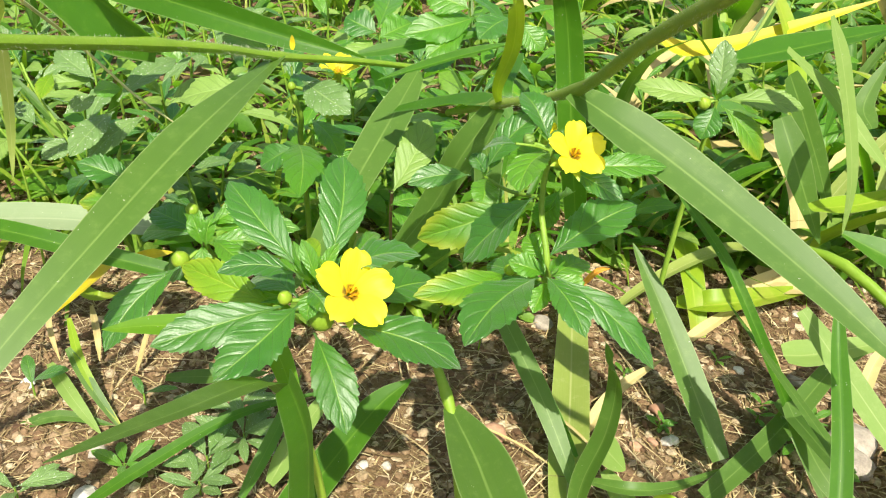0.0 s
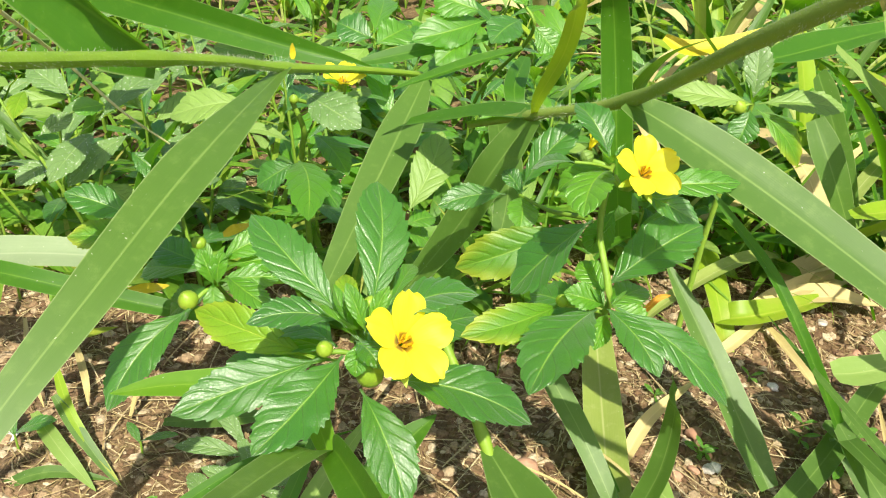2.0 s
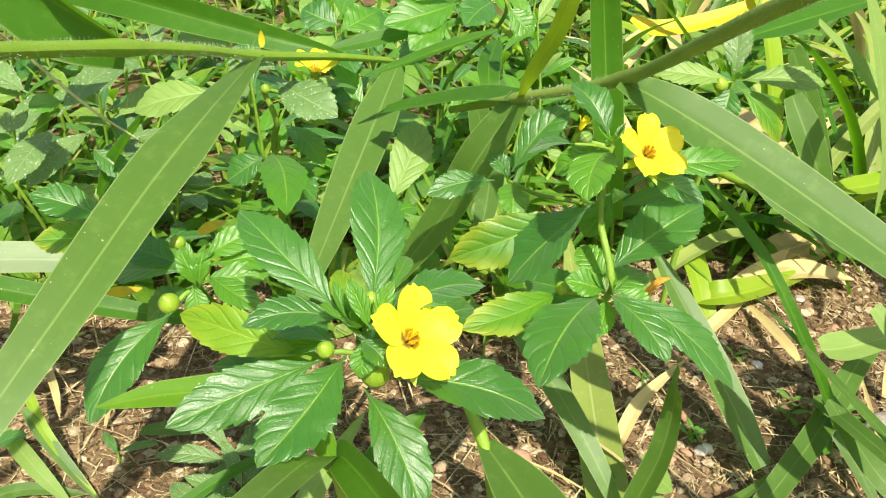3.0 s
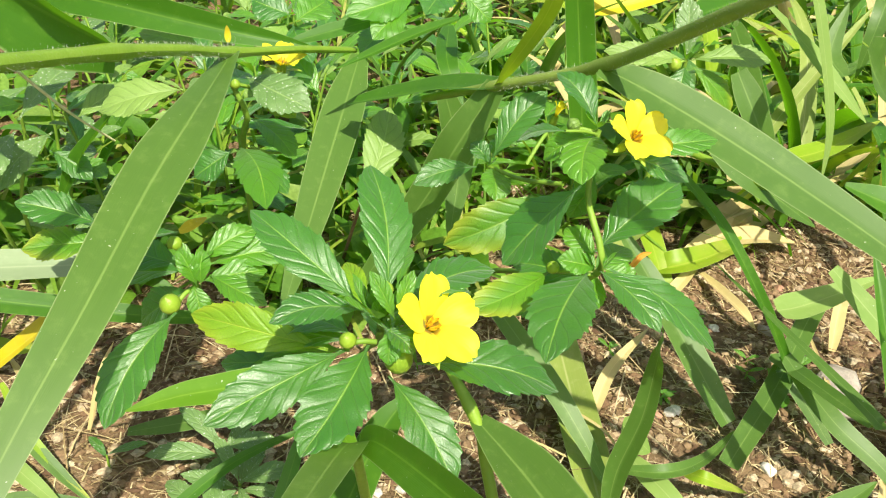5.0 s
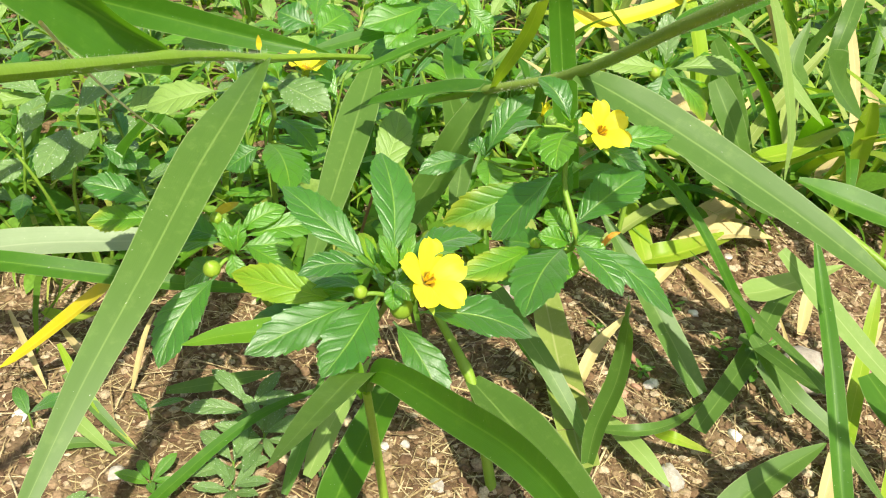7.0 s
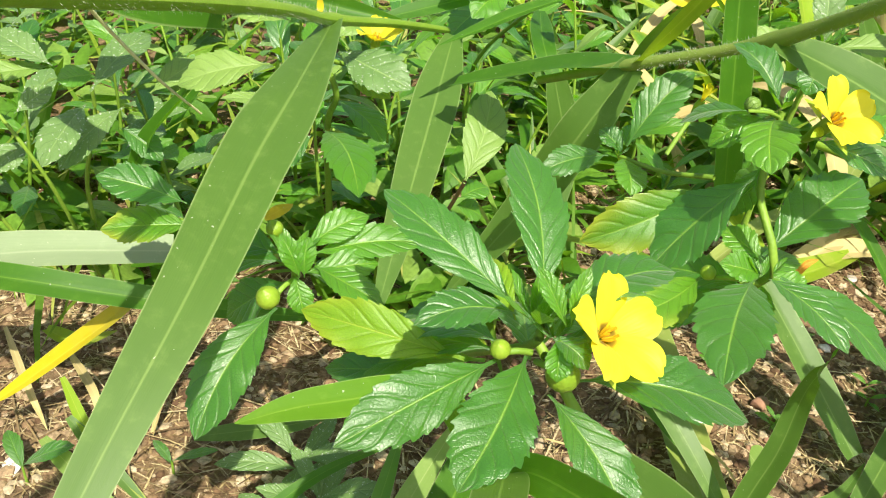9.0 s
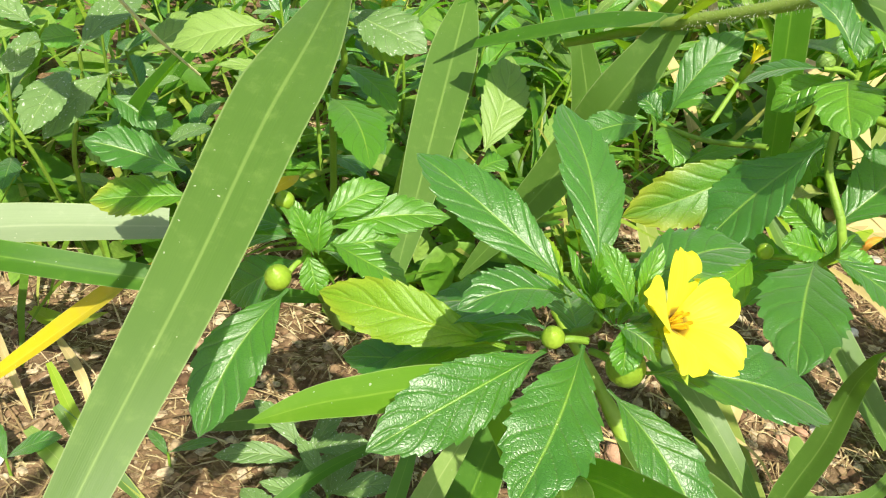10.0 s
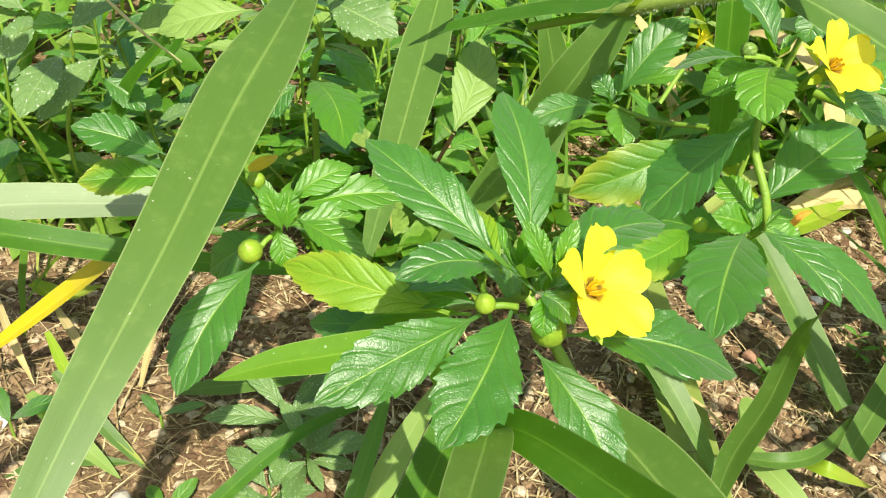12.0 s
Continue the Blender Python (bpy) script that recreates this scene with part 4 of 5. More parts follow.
blade(culm_right, [(0.072, 0.533, 0.265), (0.0689, 0.4962, 0.29), (0.0732, 0.4626, 0.325), (0.0692, 0.423, 0.358), (0.0538, 0.3424, 0.39)], 0.0085, (-0.08, -0.89, 0.45), BLADE_LIME, end=0.3, fold=0.4, start=0.4, peak=0.55)
blade(culm_right, [(0.1298, 0.5092, 0.2), (0.1175, 0.5089, 0.262), (0.1091, 0.5123, 0.309), (0.1011, 0.5052, 0.34), (0.0882, 0.4714, 0.37)], 0.0175, (-0.01, -0.98, 0.22), BLADE_DARK, end=0.4, fold=0.35, start=0.8, peak=0.3)
blade(culm_right, [(0.072, 0.533, 0.265), (0.0506, 0.5341, 0.225), (0.0357, 0.5443, 0.185), (0.0149, 0.551, 0.145), (-0.012, 0.5554, 0.1)], 0.0280, (-0.11, -0.49, 0.86), BLADE, end=0.1, start=0.5)
blade(culm_right, [(0.1953, 0.5156, 0.338), (0.1967, 0.503, 0.347), (0.1941, 0.4761, 0.365)], 0.0130, (-0.2, -0.94, 0.29), BLADE_DARK, end=0.4, start=0.4, fold=0.5)
blade(culm_right, [(-0.0171, 0.6268, 0.24), (0.0099, 0.6474, 0.245), (0.0427, 0.6737, 0.25), (0.08, 0.6978, 0.255)], 0.0088, (-0.02, -0.59, 0.81), BLADE_DARK, end=0.3, fold=0.6, start=0.1, peak=0.6)

culm_east = thing("grass_culm", (0.47, 0.25, 0), "smooth yellow-green grass culm slanting below a broad blade", "grass", "grass culms")
stalk(culm_east, [(0.47, 0.25, -0.01), (0.44, 0.29, 0.1), (0.3102, 0.4489, 0.1961), (0.2681, 0.4994, 0.2015), (0.2303, 0.5449, 0.2063), (0.213, 0.567, 0.207)], 0.0032, 0.0026, CULM, "culm", swell=(0.45,))

# grass tufts rooted round the plants

tuft_front = thing("grass_tuft", (0, 0.36, 0), "broad green grass blades arching towards the camera under a herb", "grass", "grass tufts")
stalk(tuft_front, [(0, 0.36, -0.01), (-0.012, 0.36, 0.09), (-0.022, 0.347, 0.166)], 0.003, 0.0024, CULM, "culm")
blade(tuft_front, [(-0.022, 0.347, 0.166), (-0.018, 0.315, 0.208), (0.004, 0.25, 0.243), (0.019, 0.185, 0.278), (0.036, 0.12, 0.285)], 0.0145, (-0.75, -0.2, 0.63), BLADE_DARK, end=0.15, fold=0.45, start=0.35, peak=0.45)
blade(tuft_front, [(-0.022, 0.347, 0.166), (-0.028, 0.315, 0.208), (-0.045, 0.265, 0.235), (-0.062, 0.204, 0.268)], 0.0161, (-0.1, -0.24, 0.96), BLADE, start=0.4, peak=0.4)
blade(tuft_front, [(-0.022, 0.355, 0.156), (-0.0414, 0.363, 0.195), (-0.0844, 0.3517, 0.205), (-0.112, 0.34, 0.208)], 0.0150, (0.09, -0.33, 0.94), BLADE_FRESH, start=0.5, peak=0.4)

tuft_mid = thing("grass_tuft", (0.075, 0.42, 0), "grass culm with folded broad blades near the ground", "grass", "grass tufts")
stalk(tuft_mid, [(0.078, 0.41, -0.01), (0.066, 0.435, 0.05), (0.058, 0.45, 0.082), (0.03, 0.5, 0.12)], 0.0042, 0.003, CULM, "culm", swell=(0.7,))
blade(tuft_mid, [(0.06, 0.448, 0.08), (0.0767, 0.4033, 0.085), (0.0913, 0.3551, 0.09), (0.1147, 0.302, 0.09)], 0.0376, (-0.02, -0.3, 0.95), BLADE, end=0.2, fold=0.45, start=0.3, peak=0.5)
blade(tuft_mid, [(0.095, 0.545, 0.088), (0.1137, 0.5138, 0.07), (0.1282, 0.4885, 0.055), (0.1428, 0.4633, 0.035), (0.1563, 0.4422, 0.012)], 0.0165, (-0.15, -0.38, 0.91), BLADE, start=0.9, end=0.3)
blade(tuft_mid, [(-0.0461, 0.377, 0.02), (-0.0292, 0.4197, 0.025), (0.0041, 0.4823, 0.04), (0.0288, 0.5088, 0.05)], 0.0286, (-0.02, -0.29, 0.96), BLADE_DARK, start=0.6, fold=0.25)

tuft_low = thing("grass_tuft", (-0.1, 0.44, 0), "low dark grass blades lying over the soil", "grass", "grass tufts")
blade(tuft_low, [(-0.1731, 0.3736, 0.03), (-0.1442, 0.4163, 0.03), (-0.0932, 0.4634, 0.04), (-0.026, 0.4898, 0.05)], 0.0095, (0.07, -0.37, 0.93), BLADE_DARK)
blade(tuft_low, [(-0.0568, 0.4128, 0.03), (-0.0403, 0.4304, 0.06), (-0.0116, 0.4537, 0.1)], 0.0154, (0, -0.38, 0.93), BLADE_PALE)
blade(tuft_low, [(-0.072, 0.3986, 0.03), (-0.0559, 0.4318, 0.06), (-0.0431, 0.4557, 0.09)], 0.0103, (0.01, -0.38, 0.92), BLADE_DARK)
blade(tuft_low, [(-0.168, 0.5234, 0.015), (-0.1137, 0.5157, 0.03), (-0.0829, 0.5177, 0.035)], 0.0128, (0.06, -0.41, 0.91), BLADE)

tuft_m = thing("grass_tuft", (0.16, 0.42, 0), "pale yellow-green grass blade with a raised midrib lying low", "grass", "grass tufts")
blade(tuft_m, [(0.1466, 0.4235, 0.01), (0.1524, 0.4906, 0.014), (0.1601, 0.573, 0.02), (0.1661, 0.6603, 0.034), (0.1703, 0.7388, 0.05)], 0.0310, (-0.11, -0.37, 0.92), BLADE_OLD, end=0.2, fold=0.3, start=0.8, peak=0.3)
blade(tuft_m, [(0.1203, 0.5476, 0.04), (0.1366, 0.5119, 0.03), (0.1599, 0.4776, 0.012)], 0.014, (-0.11, -0.35, 0.93), BLADE_DARK, fold=0.3, start=0.9)

tuft_n = thing("grass_tuft", (0.155, 0.43, 0), "curved dark green grass blade rising from the soil", "grass", "grass tufts")
blade(tuft_n, [(0.15, 0.425, 0), (0.153, 0.432, 0.04), (0.1609, 0.433, 0.085), (0.1589, 0.4295, 0.13), (0.138, 0.397, 0.188)], 0.0154, (-0.33, -0.48, 0.81), BLADE, fold=0.35, start=0.4)
blade(tuft_n, [(0.158, 0.4425, 0.03), (0.1879, 0.4288, 0.04), (0.2243, 0.4458, 0.03), (0.2729, 0.4865, 0.012)], 0.0098, (-0.21, -0.35, 0.91), BLADE, fold=0.4)
blade(tuft_n, [(0.2687, 0.4923, 0.012), (0.2469, 0.5332, 0.05), (0.2222, 0.5799, 0.09), (0.1977, 0.6149, 0.125)], 0.0243, (-0.04, -0.36, 0.93), BLADE, fold=0.2, start=0.6)
blade(tuft_n, [(0.2095, 0.4447, 0.02), (0.2172, 0.4283, 0.03), (0.253, 0.4293, 0.01)], 0.0104, (-0.22, -0.34, 0.92), BLADE_LIME)
blade(tuft_n, [(0.1756, 0.4633, 0.02), (0.1907, 0.4256, 0.02), (0.2068, 0.4014, 0.008)], 0.0157, (-0.2, -0.34, 0.92), BLADE_PALE)
blade(tuft_n, [(0.1612, 0.4541, 0.06), (0.1877, 0.4552, 0.03)], 0.0222, (-0.19, -0.37, 0.91), BLADE_PALE)

tuft_t = thing("grass_tuft", (0.316, 0.5, 0), "thin dark curved grass blades rooted in gravel", "grass", "grass tufts")
blade(tuft_t, [(0.3435, 0.5182, 0.004), (0.3164, 0.5103, 0.05), (0.2794, 0.5151, 0.11), (0.2468, 0.5394, 0.16), (0.2171, 0.567, 0.19), (0.207, 0.5779, 0.2)], 0.0098, (-0.02, -0.66, 0.75), BLADE_DARK, end=0.1, fold=0.4, start=0.8)
blade(tuft_t, [(0.3398, 0.468, 0.008), (0.329, 0.5146, 0.03), (0.3147, 0.5158, 0.05), (0.3097, 0.4094, 0.09), (0.266, 0.5654, 0.11)], 0.0151, (-0.26, -0.37, 0.89), BLADE)
blade(tuft_t, [(0.311, 0.5122, 0.06), (0.3228, 0.4572, 0.045), (0.3461, 0.4197, 0.03), (0.3594, 0.3618, 0.012)], 0.0162, (-0.3, -0.32, 0.9), BLADE, start=0.6)
blade(tuft_t, [(0.2474, 0.4504, 0.015), (0.309, 0.5063, 0.03), (0.3738, 0.5718, 0.055), (0.4238, 0.6044, 0.06)], 0.0185, (-0.25, -0.36, 0.9), BLADE, start=0.8, end=0.3)
blade(tuft_t, [(0.2181, 0.3586, 0.015), (0.2644, 0.382, 0.03), (0.3249, 0.406, 0.04)], 0.0237, (-0.26, -0.3, 0.92), BLADE, start=0.7, fold=0.3)
blade(tuft_t, [(0.3054, 0.5288, 0.09), (0.3349, 0.5353, 0.09), (0.4057, 0.5515, 0.1)], 0.0233, (-0.29, -0.4, 0.87), BLADE_PALE, start=0.7, fold=0.3)

tuft_e = thing("grass_tuft", (0.22, 0.36, 0), "upright dark grass blade with pale crossing blades", "grass", "grass tufts")
blade(tuft_e, [(0.2726, 0.2953, 0.05), (0.2699, 0.3243, 0.09), (0.2734, 0.374, 0.145), (0.2684, 0.4056, 0.19), (0.269, 0.4254, 0.21)], 0.0124, (-0.18, -0.6, 0.78), BLADE_DARK, end=0.15, fold=0.4, start=0.8)
blade(tuft_e, [(0.2592, 0.4396, 0.19), (0.2846, 0.4104, 0.165), (0.31, 0.3825, 0.14), (0.344, 0.347, 0.11)], 0.0156, (-0.33, -0.36, 0.88), BLADE_PALE, end=0.4, start=0.5)
blade(tuft_e, [(0.3824, 0.456, 0.06), (0.389, 0.4144, 0.05), (0.4047, 0.376, 0.04)], 0.0278, (-0.34, -0.3, 0.89), BLADE_DARK, end=0.4, start=0.6)
blade(tuft_e, [(0.3174, 0.3676, 0.01), (0.3762, 0.4487, 0.03), (0.4218, 0.5155, 0.07), (0.4341, 0.5378, 0.09)], 0.0128, (-0.33, -0.34, 0.88), BLADE_LIME)
blade(tuft_e, [(0.3535, 0.3589, 0.01), (0.3839, 0.3985, 0.03), (0.372, 0.4214, 0.08)], 0.0155, (-0.33, -0.29, 0.9), BLADE_LIME)

tuft_v = thing("grass_tuft", (0.33, 0.6, 0), "slim pale hanging grass blades", "grass", "grass tufts")
blade(tuft_v, [(0.287, 0.59, 0.325), (0.305, 0.585, 0.29), (0.33, 0.575, 0.22), (0.338, 0.572, 0.17)], 0.0139, (0.3, -0.75, 0.6), BLADE_PALE, start=0.3)
blade(tuft_v, [(0.2657, 0.5921, 0.3), (0.3071, 0.5958, 0.27), (0.3384, 0.5813, 0.24), (0.3596, 0.5758, 0.22)], 0.0120, (-0.43, -0.39, 0.81), BLADE_PALE)
blade(tuft_v, [(0.4499, 0.7139, 0.3), (0.4184, 0.6728, 0.27), (0.4073, 0.663, 0.22)], 0.0164, (-0.36, -0.5, 0.79), BLADE)
blade(tuft_v, [(0.6025, 0.9845, 0.26), (0.5428, 0.8165, 0.2), (0.5048, 0.7226, 0.14), (0.5133, 0.7351, 0.1)], 0.0102, (-0.36, -0.47, 0.81), BLADE_DRY)
blade(tuft_v, [(0.2796, 1.0174, 0.1837), (0.3073, 1.0009, 0.1772), (0.3665, 0.9961, 0.1919), (0.4374, 0.9992, 0.2202), (0.5188, 1.0053, 0.2542)], 0.0223, (-0.17, -0.61, 0.77), BLADE_YELLOW, fold=0.3)
blade(tuft_v, [(0.3, 0.5028, 0.21), (0.3391, 0.4851, 0.2), (0.3912, 0.4476, 0.19)], 0.0225, (-0.35, -0.42, 0.84), BLADE_DARK, end=0.5, start=0.2, peak=0.5, fold=0.3)
blade(tuft_v, [(0.222, 0.5359, 0.22), (0.2558, 0.5183, 0.2), (0.3011, 0.5167, 0.17)], 0.0207, (-0.28, -0.46, 0.84), BLADE, start=0.4)
blade(tuft_v, [(0.2633, 0.6905, 0.26), (0.3169, 0.7294, 0.262), (0.3668, 0.7618, 0.265), (0.4637, 0.8244, 0.27)], 0.0292, (-0.25, -0.56, 0.79), BLADE_DARK, fold=0.3, start=0.3)
blade(tuft_v, [(0.329, 0.7309, 0.24), (0.3487, 0.732, 0.21), (0.38, 0.7385, 0.16), (0.4108, 0.7323, 0.1)], 0.0250, (-0.25, -0.52, 0.82), BLADE, fold=0.2, start=0.6)
blade(tuft_v, [(0.311, 0.6783, 0.22), (0.3314, 0.6585, 0.18), (0.3645, 0.6509, 0.12)], 0.0244, (-0.3, -0.48, 0.83), BLADE, fold=0.2, start=0.6)
blade(tuft_v, [(0.4358, 0.627, 0.22), (0.4529, 0.6416, 0.17), (0.4815, 0.6705, 0.1)], 0.0187, (-0.37, -0.43, 0.82), BLADE_LIME, fold=0.3)
blade(tuft_v, [(0.376, 0.619, 0.26), (0.4054, 0.6275, 0.23), (0.4525, 0.6468, 0.19)], 0.0501, (-0.37, -0.46, 0.81), BLADE, fold=0.3)
blade(tuft_v, [(0.3295, 0.617, 0.17), (0.3839, 0.6376, 0.17), (0.4505, 0.669, 0.18)], 0.0185, (-0.33, -0.45, 0.83), BLADE_LIME, fold=0.3)
blade(tuft_v, [(0.3792, 0.6324, 0.26), (0.4563, 0.666, 0.22), (0.5245, 0.681, 0.18)], 0.0115, (-0.38, -0.46, 0.8), BLADE_LIME)
blade(tuft_v, [(0.3393, 0.5891, 0.25), (0.3392, 0.6117, 0.26), (0.356, 0.6324, 0.29)], 0.0150, (-0.34, -0.49, 0.8), BLADE)
stalk(tuft_v, [(0.2687, 0.7003, 0.25), (0.2935, 0.7363, 0.275), (0.3301, 0.8049, 0.3)], 0.0016, 0.0014, CULM_DARK, "culm")

tuft_w = thing("grass_tuft", (-0.02, 0.66, 0), "broad pale grass blades behind the flowers, in dappled shade", "grass", "grass tufts")
blade(tuft_w, [(0.0061, 0.7272, 0.215), (-0.0069, 0.6811, 0.197), (-0.02, 0.635, 0.179), (-0.0383, 0.5705, 0.1538), (-0.0592, 0.4967, 0.125)], 0.0319, (0.02, -0.52, 0.86), BLADE, start=0.4, peak=0.35)
blade(culm_right, [(0.072, 0.533, 0.265), (0.0483, 0.5719, 0.25), (0.0222, 0.6042, 0.232), (-0.0056, 0.6327, 0.214)], 0.027, (0, -0.29, 0.96), BLADE_DARK, end=0.5, start=0.7, peak=0.3, fold=0.3)
blade(tuft_w, [(0.1016, 0.8552, 0.2), (0.0837, 0.7565, 0.2), (0.0949, 0.7295, 0.17)], 0.0196, (-0.06, -0.57, 0.82), BLADE_DARK)
blade(tuft_w, [(0.0605, 0.6322, 0.22), (0.0739, 0.6295, 0.17), (0.0659, 0.6043, 0.11)], 0.0233, (-0.06, -0.53, 0.85), BLADE, start=0.6)
blade(tuft_w, [(-0.0449, 0.7143, 0.23), (0.0084, 0.7309, 0.24), (0.073, 0.7515, 0.25)], 0.0142, (0, -0.59, 0.8), BLADE_DARK)

tuft_west = thing("grass_tuft", (-0.32, 0.46, 0), "pale, dark and yellow grass blades lying beside a budding herb", "grass", "grass tufts")
blade(tuft_west, [(-0.3458, 0.5457, 0.13), (-0.2818, 0.5418, 0.14), (-0.2358, 0.5403, 0.145), (-0.172, 0.545, 0.142)], 0.0265, (0.2, -0.33, 0.92), BLADE_WAX, end=0.75, start=0.9, fold=0.25)
blade(tuft_west, [(-0.3479, 0.5491, 0.13), (-0.2604, 0.5155, 0.145), (-0.1975, 0.5059, 0.14), (-0.1345, 0.5036, 0.13), (-0.0701, 0.5198, 0.11)], 0.0153, (0.19, -0.59, 0.78), BLADE_DARK, end=0.1, start=0.8, fold=0.3)
blade(tuft_west, [(-0.2890, 0.5312, 0.038), (-0.2722, 0.5319, 0.05), (-0.2274, 0.5264, 0.09), (-0.1878, 0.5125, 0.13)], 0.0135, (0.17, -0.42, 0.89), BLADE_YELLOW, fold=0.4, start=0.05, peak=0.85, end=0.5)
blade(tuft_west, [(-0.1845, 0.5367, 0.12), (-0.168, 0.5344, 0.125), (-0.159, 0.5463, 0.12)], 0.0086, (0.18, -0.44, 0.88), BLADE_YELLOW)
blade(tuft_west, [(-0.1205, 0.5507, 0.16), (-0.1111, 0.5522, 0.165), (-0.1051, 0.5679, 0.16)], 0.0077, (0.13, -0.49, 0.86), BLADE_YELLOW)
stalk(tuft_west, [(-0.181, 0.4481, 0.33), (-0.1841, 0.5045, 0.29), (-0.1669, 0.5326, 0.25), (-0.1516, 0.5585, 0.22)], 0.0011, 0.0006, STEM_PALE)
blade(tuft_west, [(-0.2526, 0.5105, 0.03), (-0.2185, 0.4752, 0.03), (-0.194, 0.461, 0.01)], 0.0114, (0.21, -0.35, 0.91), BLADE_PALE)
blade(tuft_west, [(-0.2419, 0.5306, 0.06), (-0.218, 0.4969, 0.04), (-0.1811, 0.4704, 0.006)], 0.0069, (0.21, -0.36, 0.91), BLADE_LIME)
blade(tuft_west, [(-0.2338, 0.5072, 0.05), (-0.208, 0.4864, 0.03), (-0.183, 0.4702, 0.006)], 0.0090, (0.2, -0.36, 0.91), BLADE)
blade(tuft_west, [(-0.2597, 0.4651, 0.006), (-0.2271, 0.4714, 0.015), (-0.1884, 0.4749, 0.006)], 0.0095, (0.21, -0.34, 0.92), BLADE)
blade(tuft_west, [(-0.2499, 0.5191, 0.34), (-0.2629, 0.5575, 0.3), (-0.2844, 0.5898, 0.25), (-0.307, 0.6156, 0.18), (-0.314, 0.6135, 0.13)], 0.0112, (0.3, -0.51, 0.81), BLADE_OLD)
blade(tuft_west, [(-0.1721, 0.6476, 0.2), (-0.2095, 0.681, 0.15), (-0.2363, 0.6939, 0.1)], 0.0170, (0.19, -0.51, 0.84), BLADE_DARK, fold=0.5)

# ---- herbs and grass behind, repeated kinds ----
LEAF_POOL, BLADE_POOL = {}, {}


def pooled_leaf(mat, k):
    """Unit leaves, shared between the plants behind."""
    if (mat.name, k) not in LEAF_POOL:
        rnd = random.Random(900 + k)
        me = leaf_mesh(0.05, 0.05 * rnd.uniform(0.26, 0.37), rnd.uniform(0.02, 0.14), rnd.uniform(0.1, 0.35), rnd.choice((7, 9, 11)), rnd.uniform(0.2, 0.6), 900 + k, 30, 6)
        me.materials.append(mat)
        LEAF_POOL[mat.name, k] = me
    return LEAF_POOL[mat.name, k]


def pooled_blade(mat, k):
    """Unit blades that rise and arch over, shared between the tufts."""
    if (mat.name, k) not in BLADE_POOL:
        rnd = random.Random(300 + k)
        bend = (0.25, 0.5, 0.8, 1.1, 0.4, 0.95)[k % 6]
        pts = []
        ang, x, z = rnd.uniform(0.1, 0.3), 0.0, 0.0
        for i in range(6):
            pts.append((x, 0.009 * math.sin(i + k), z))
            x += math.sin(ang) * 0.06
            z += math.cos(ang) * 0.06
            ang += bend * 0.45
        me = blade_mesh(pts, 0.3 * rnd.uniform(0.05, 0.085), (-0.6, rnd.uniform(-0.5, 0.5), 0.5), (0.1, rnd.uniform(-0.5, 0.5), 1), 0.3, 0.5, 0.35, 0.03, 26, 4, k)
        me.materials.append(mat)
        BLADE_POOL[mat.name, k] = me
    return BLADE_POOL[mat.name, k]


def herb(at, height, leaf_len, mats, seed, label, lean=0.25, leaves=9):
    """A small upright herb: a stem and toothed leaves in turns up it."""
    rnd = random.Random(seed)
    p = thing("herb", at, label, "herb", "wild herbs")
    top = Vector(at) + Vector((rnd.uniform(-lean, lean) * height, rnd.uniform(-lean, lean) * height, height))
    mid = (Vector(at) + top) / 2 + Vector((rnd.uniform(-1, 1), rnd.uniform(-1, 1), 0)) * 0.08 * height
    line = [Vector(at) - Vector((0, 0, 0.01)), mid, top]
    stalk(p, line, 0.0022, 0.0011, STEM, nu=10)
    curve = spline(line, 20)
    for k in range(leaves):
        u = 0.3 + 0.7 * k / max(1, leaves - 1)
        q = curve[int(20 * u)]
        g = 2.4 * k + rnd.uniform(-0.5, 0.5)
        rise = rnd.uniform(-0.25, 0.35) + 0.7 * u * u
        way = Vector((math.cos(g), math.sin(g), rise)).normalized()
        ln = leaf_len * rnd.uniform(0.7, 1.15) * (1.0 if u < 0.85 else 0.65)
        face = Vector((rnd.uniform(-0.35, 0.35), rnd.uniform(-0.45, 0.1), 1.0))
        m = home(p) @ aim(q, q + way, face) @ Matrix.Scale(ln / 0.05, 4)
        place("leaf", pooled_leaf(rnd.choice(mats), rnd.randrange(5)), None, p, m)
    return p


def tuft(at, length, mats, seed, label, blades=8, spread=0.35, bias=0.0):
    """A grass tuft: blades that arch out from one root."""
    rnd = random.Random(seed)
    p = thing("grass_tuft", at, label, "grass", "wild grass tufts")
    for k in range(blades):
        g = rnd.uniform(0, 6.2832)
        ln = length * rnd.uniform(0.6, 1.2)
        m = Matrix.Translation((rnd.uniform(-0.015, 0.015), rnd.uniform(-0.015, 0.015), -0.005)) @ Matrix.Rotation(g, 4, "Z") @ Matrix.Rotation(rnd.uniform(-0.1, spread) + bias, 4, "Y") @ Matrix.Diagonal((ln / 0.3, ln / 0.3 * rnd.uniform(0.7, 1.2), ln / 0.3, 1))
        place("blade", pooled_blade(rnd.choice(mats), rnd.randrange(6)), None, p, m)
    return p


rng = random.Random(17)


def spots(count, x0, x1, y0, y1, gap):
    """Places with a least distance between them."""
    out = []
    for _ in range(count * 30):
        q = (rng.uniform(x0, x1), rng.uniform(y0, y1))
        if all((q[0] - a) ** 2 + (q[1] - b) ** 2 > gap * gap for a, b in out):
            out.append(q)
            if len(out) == count:
                break
    return out


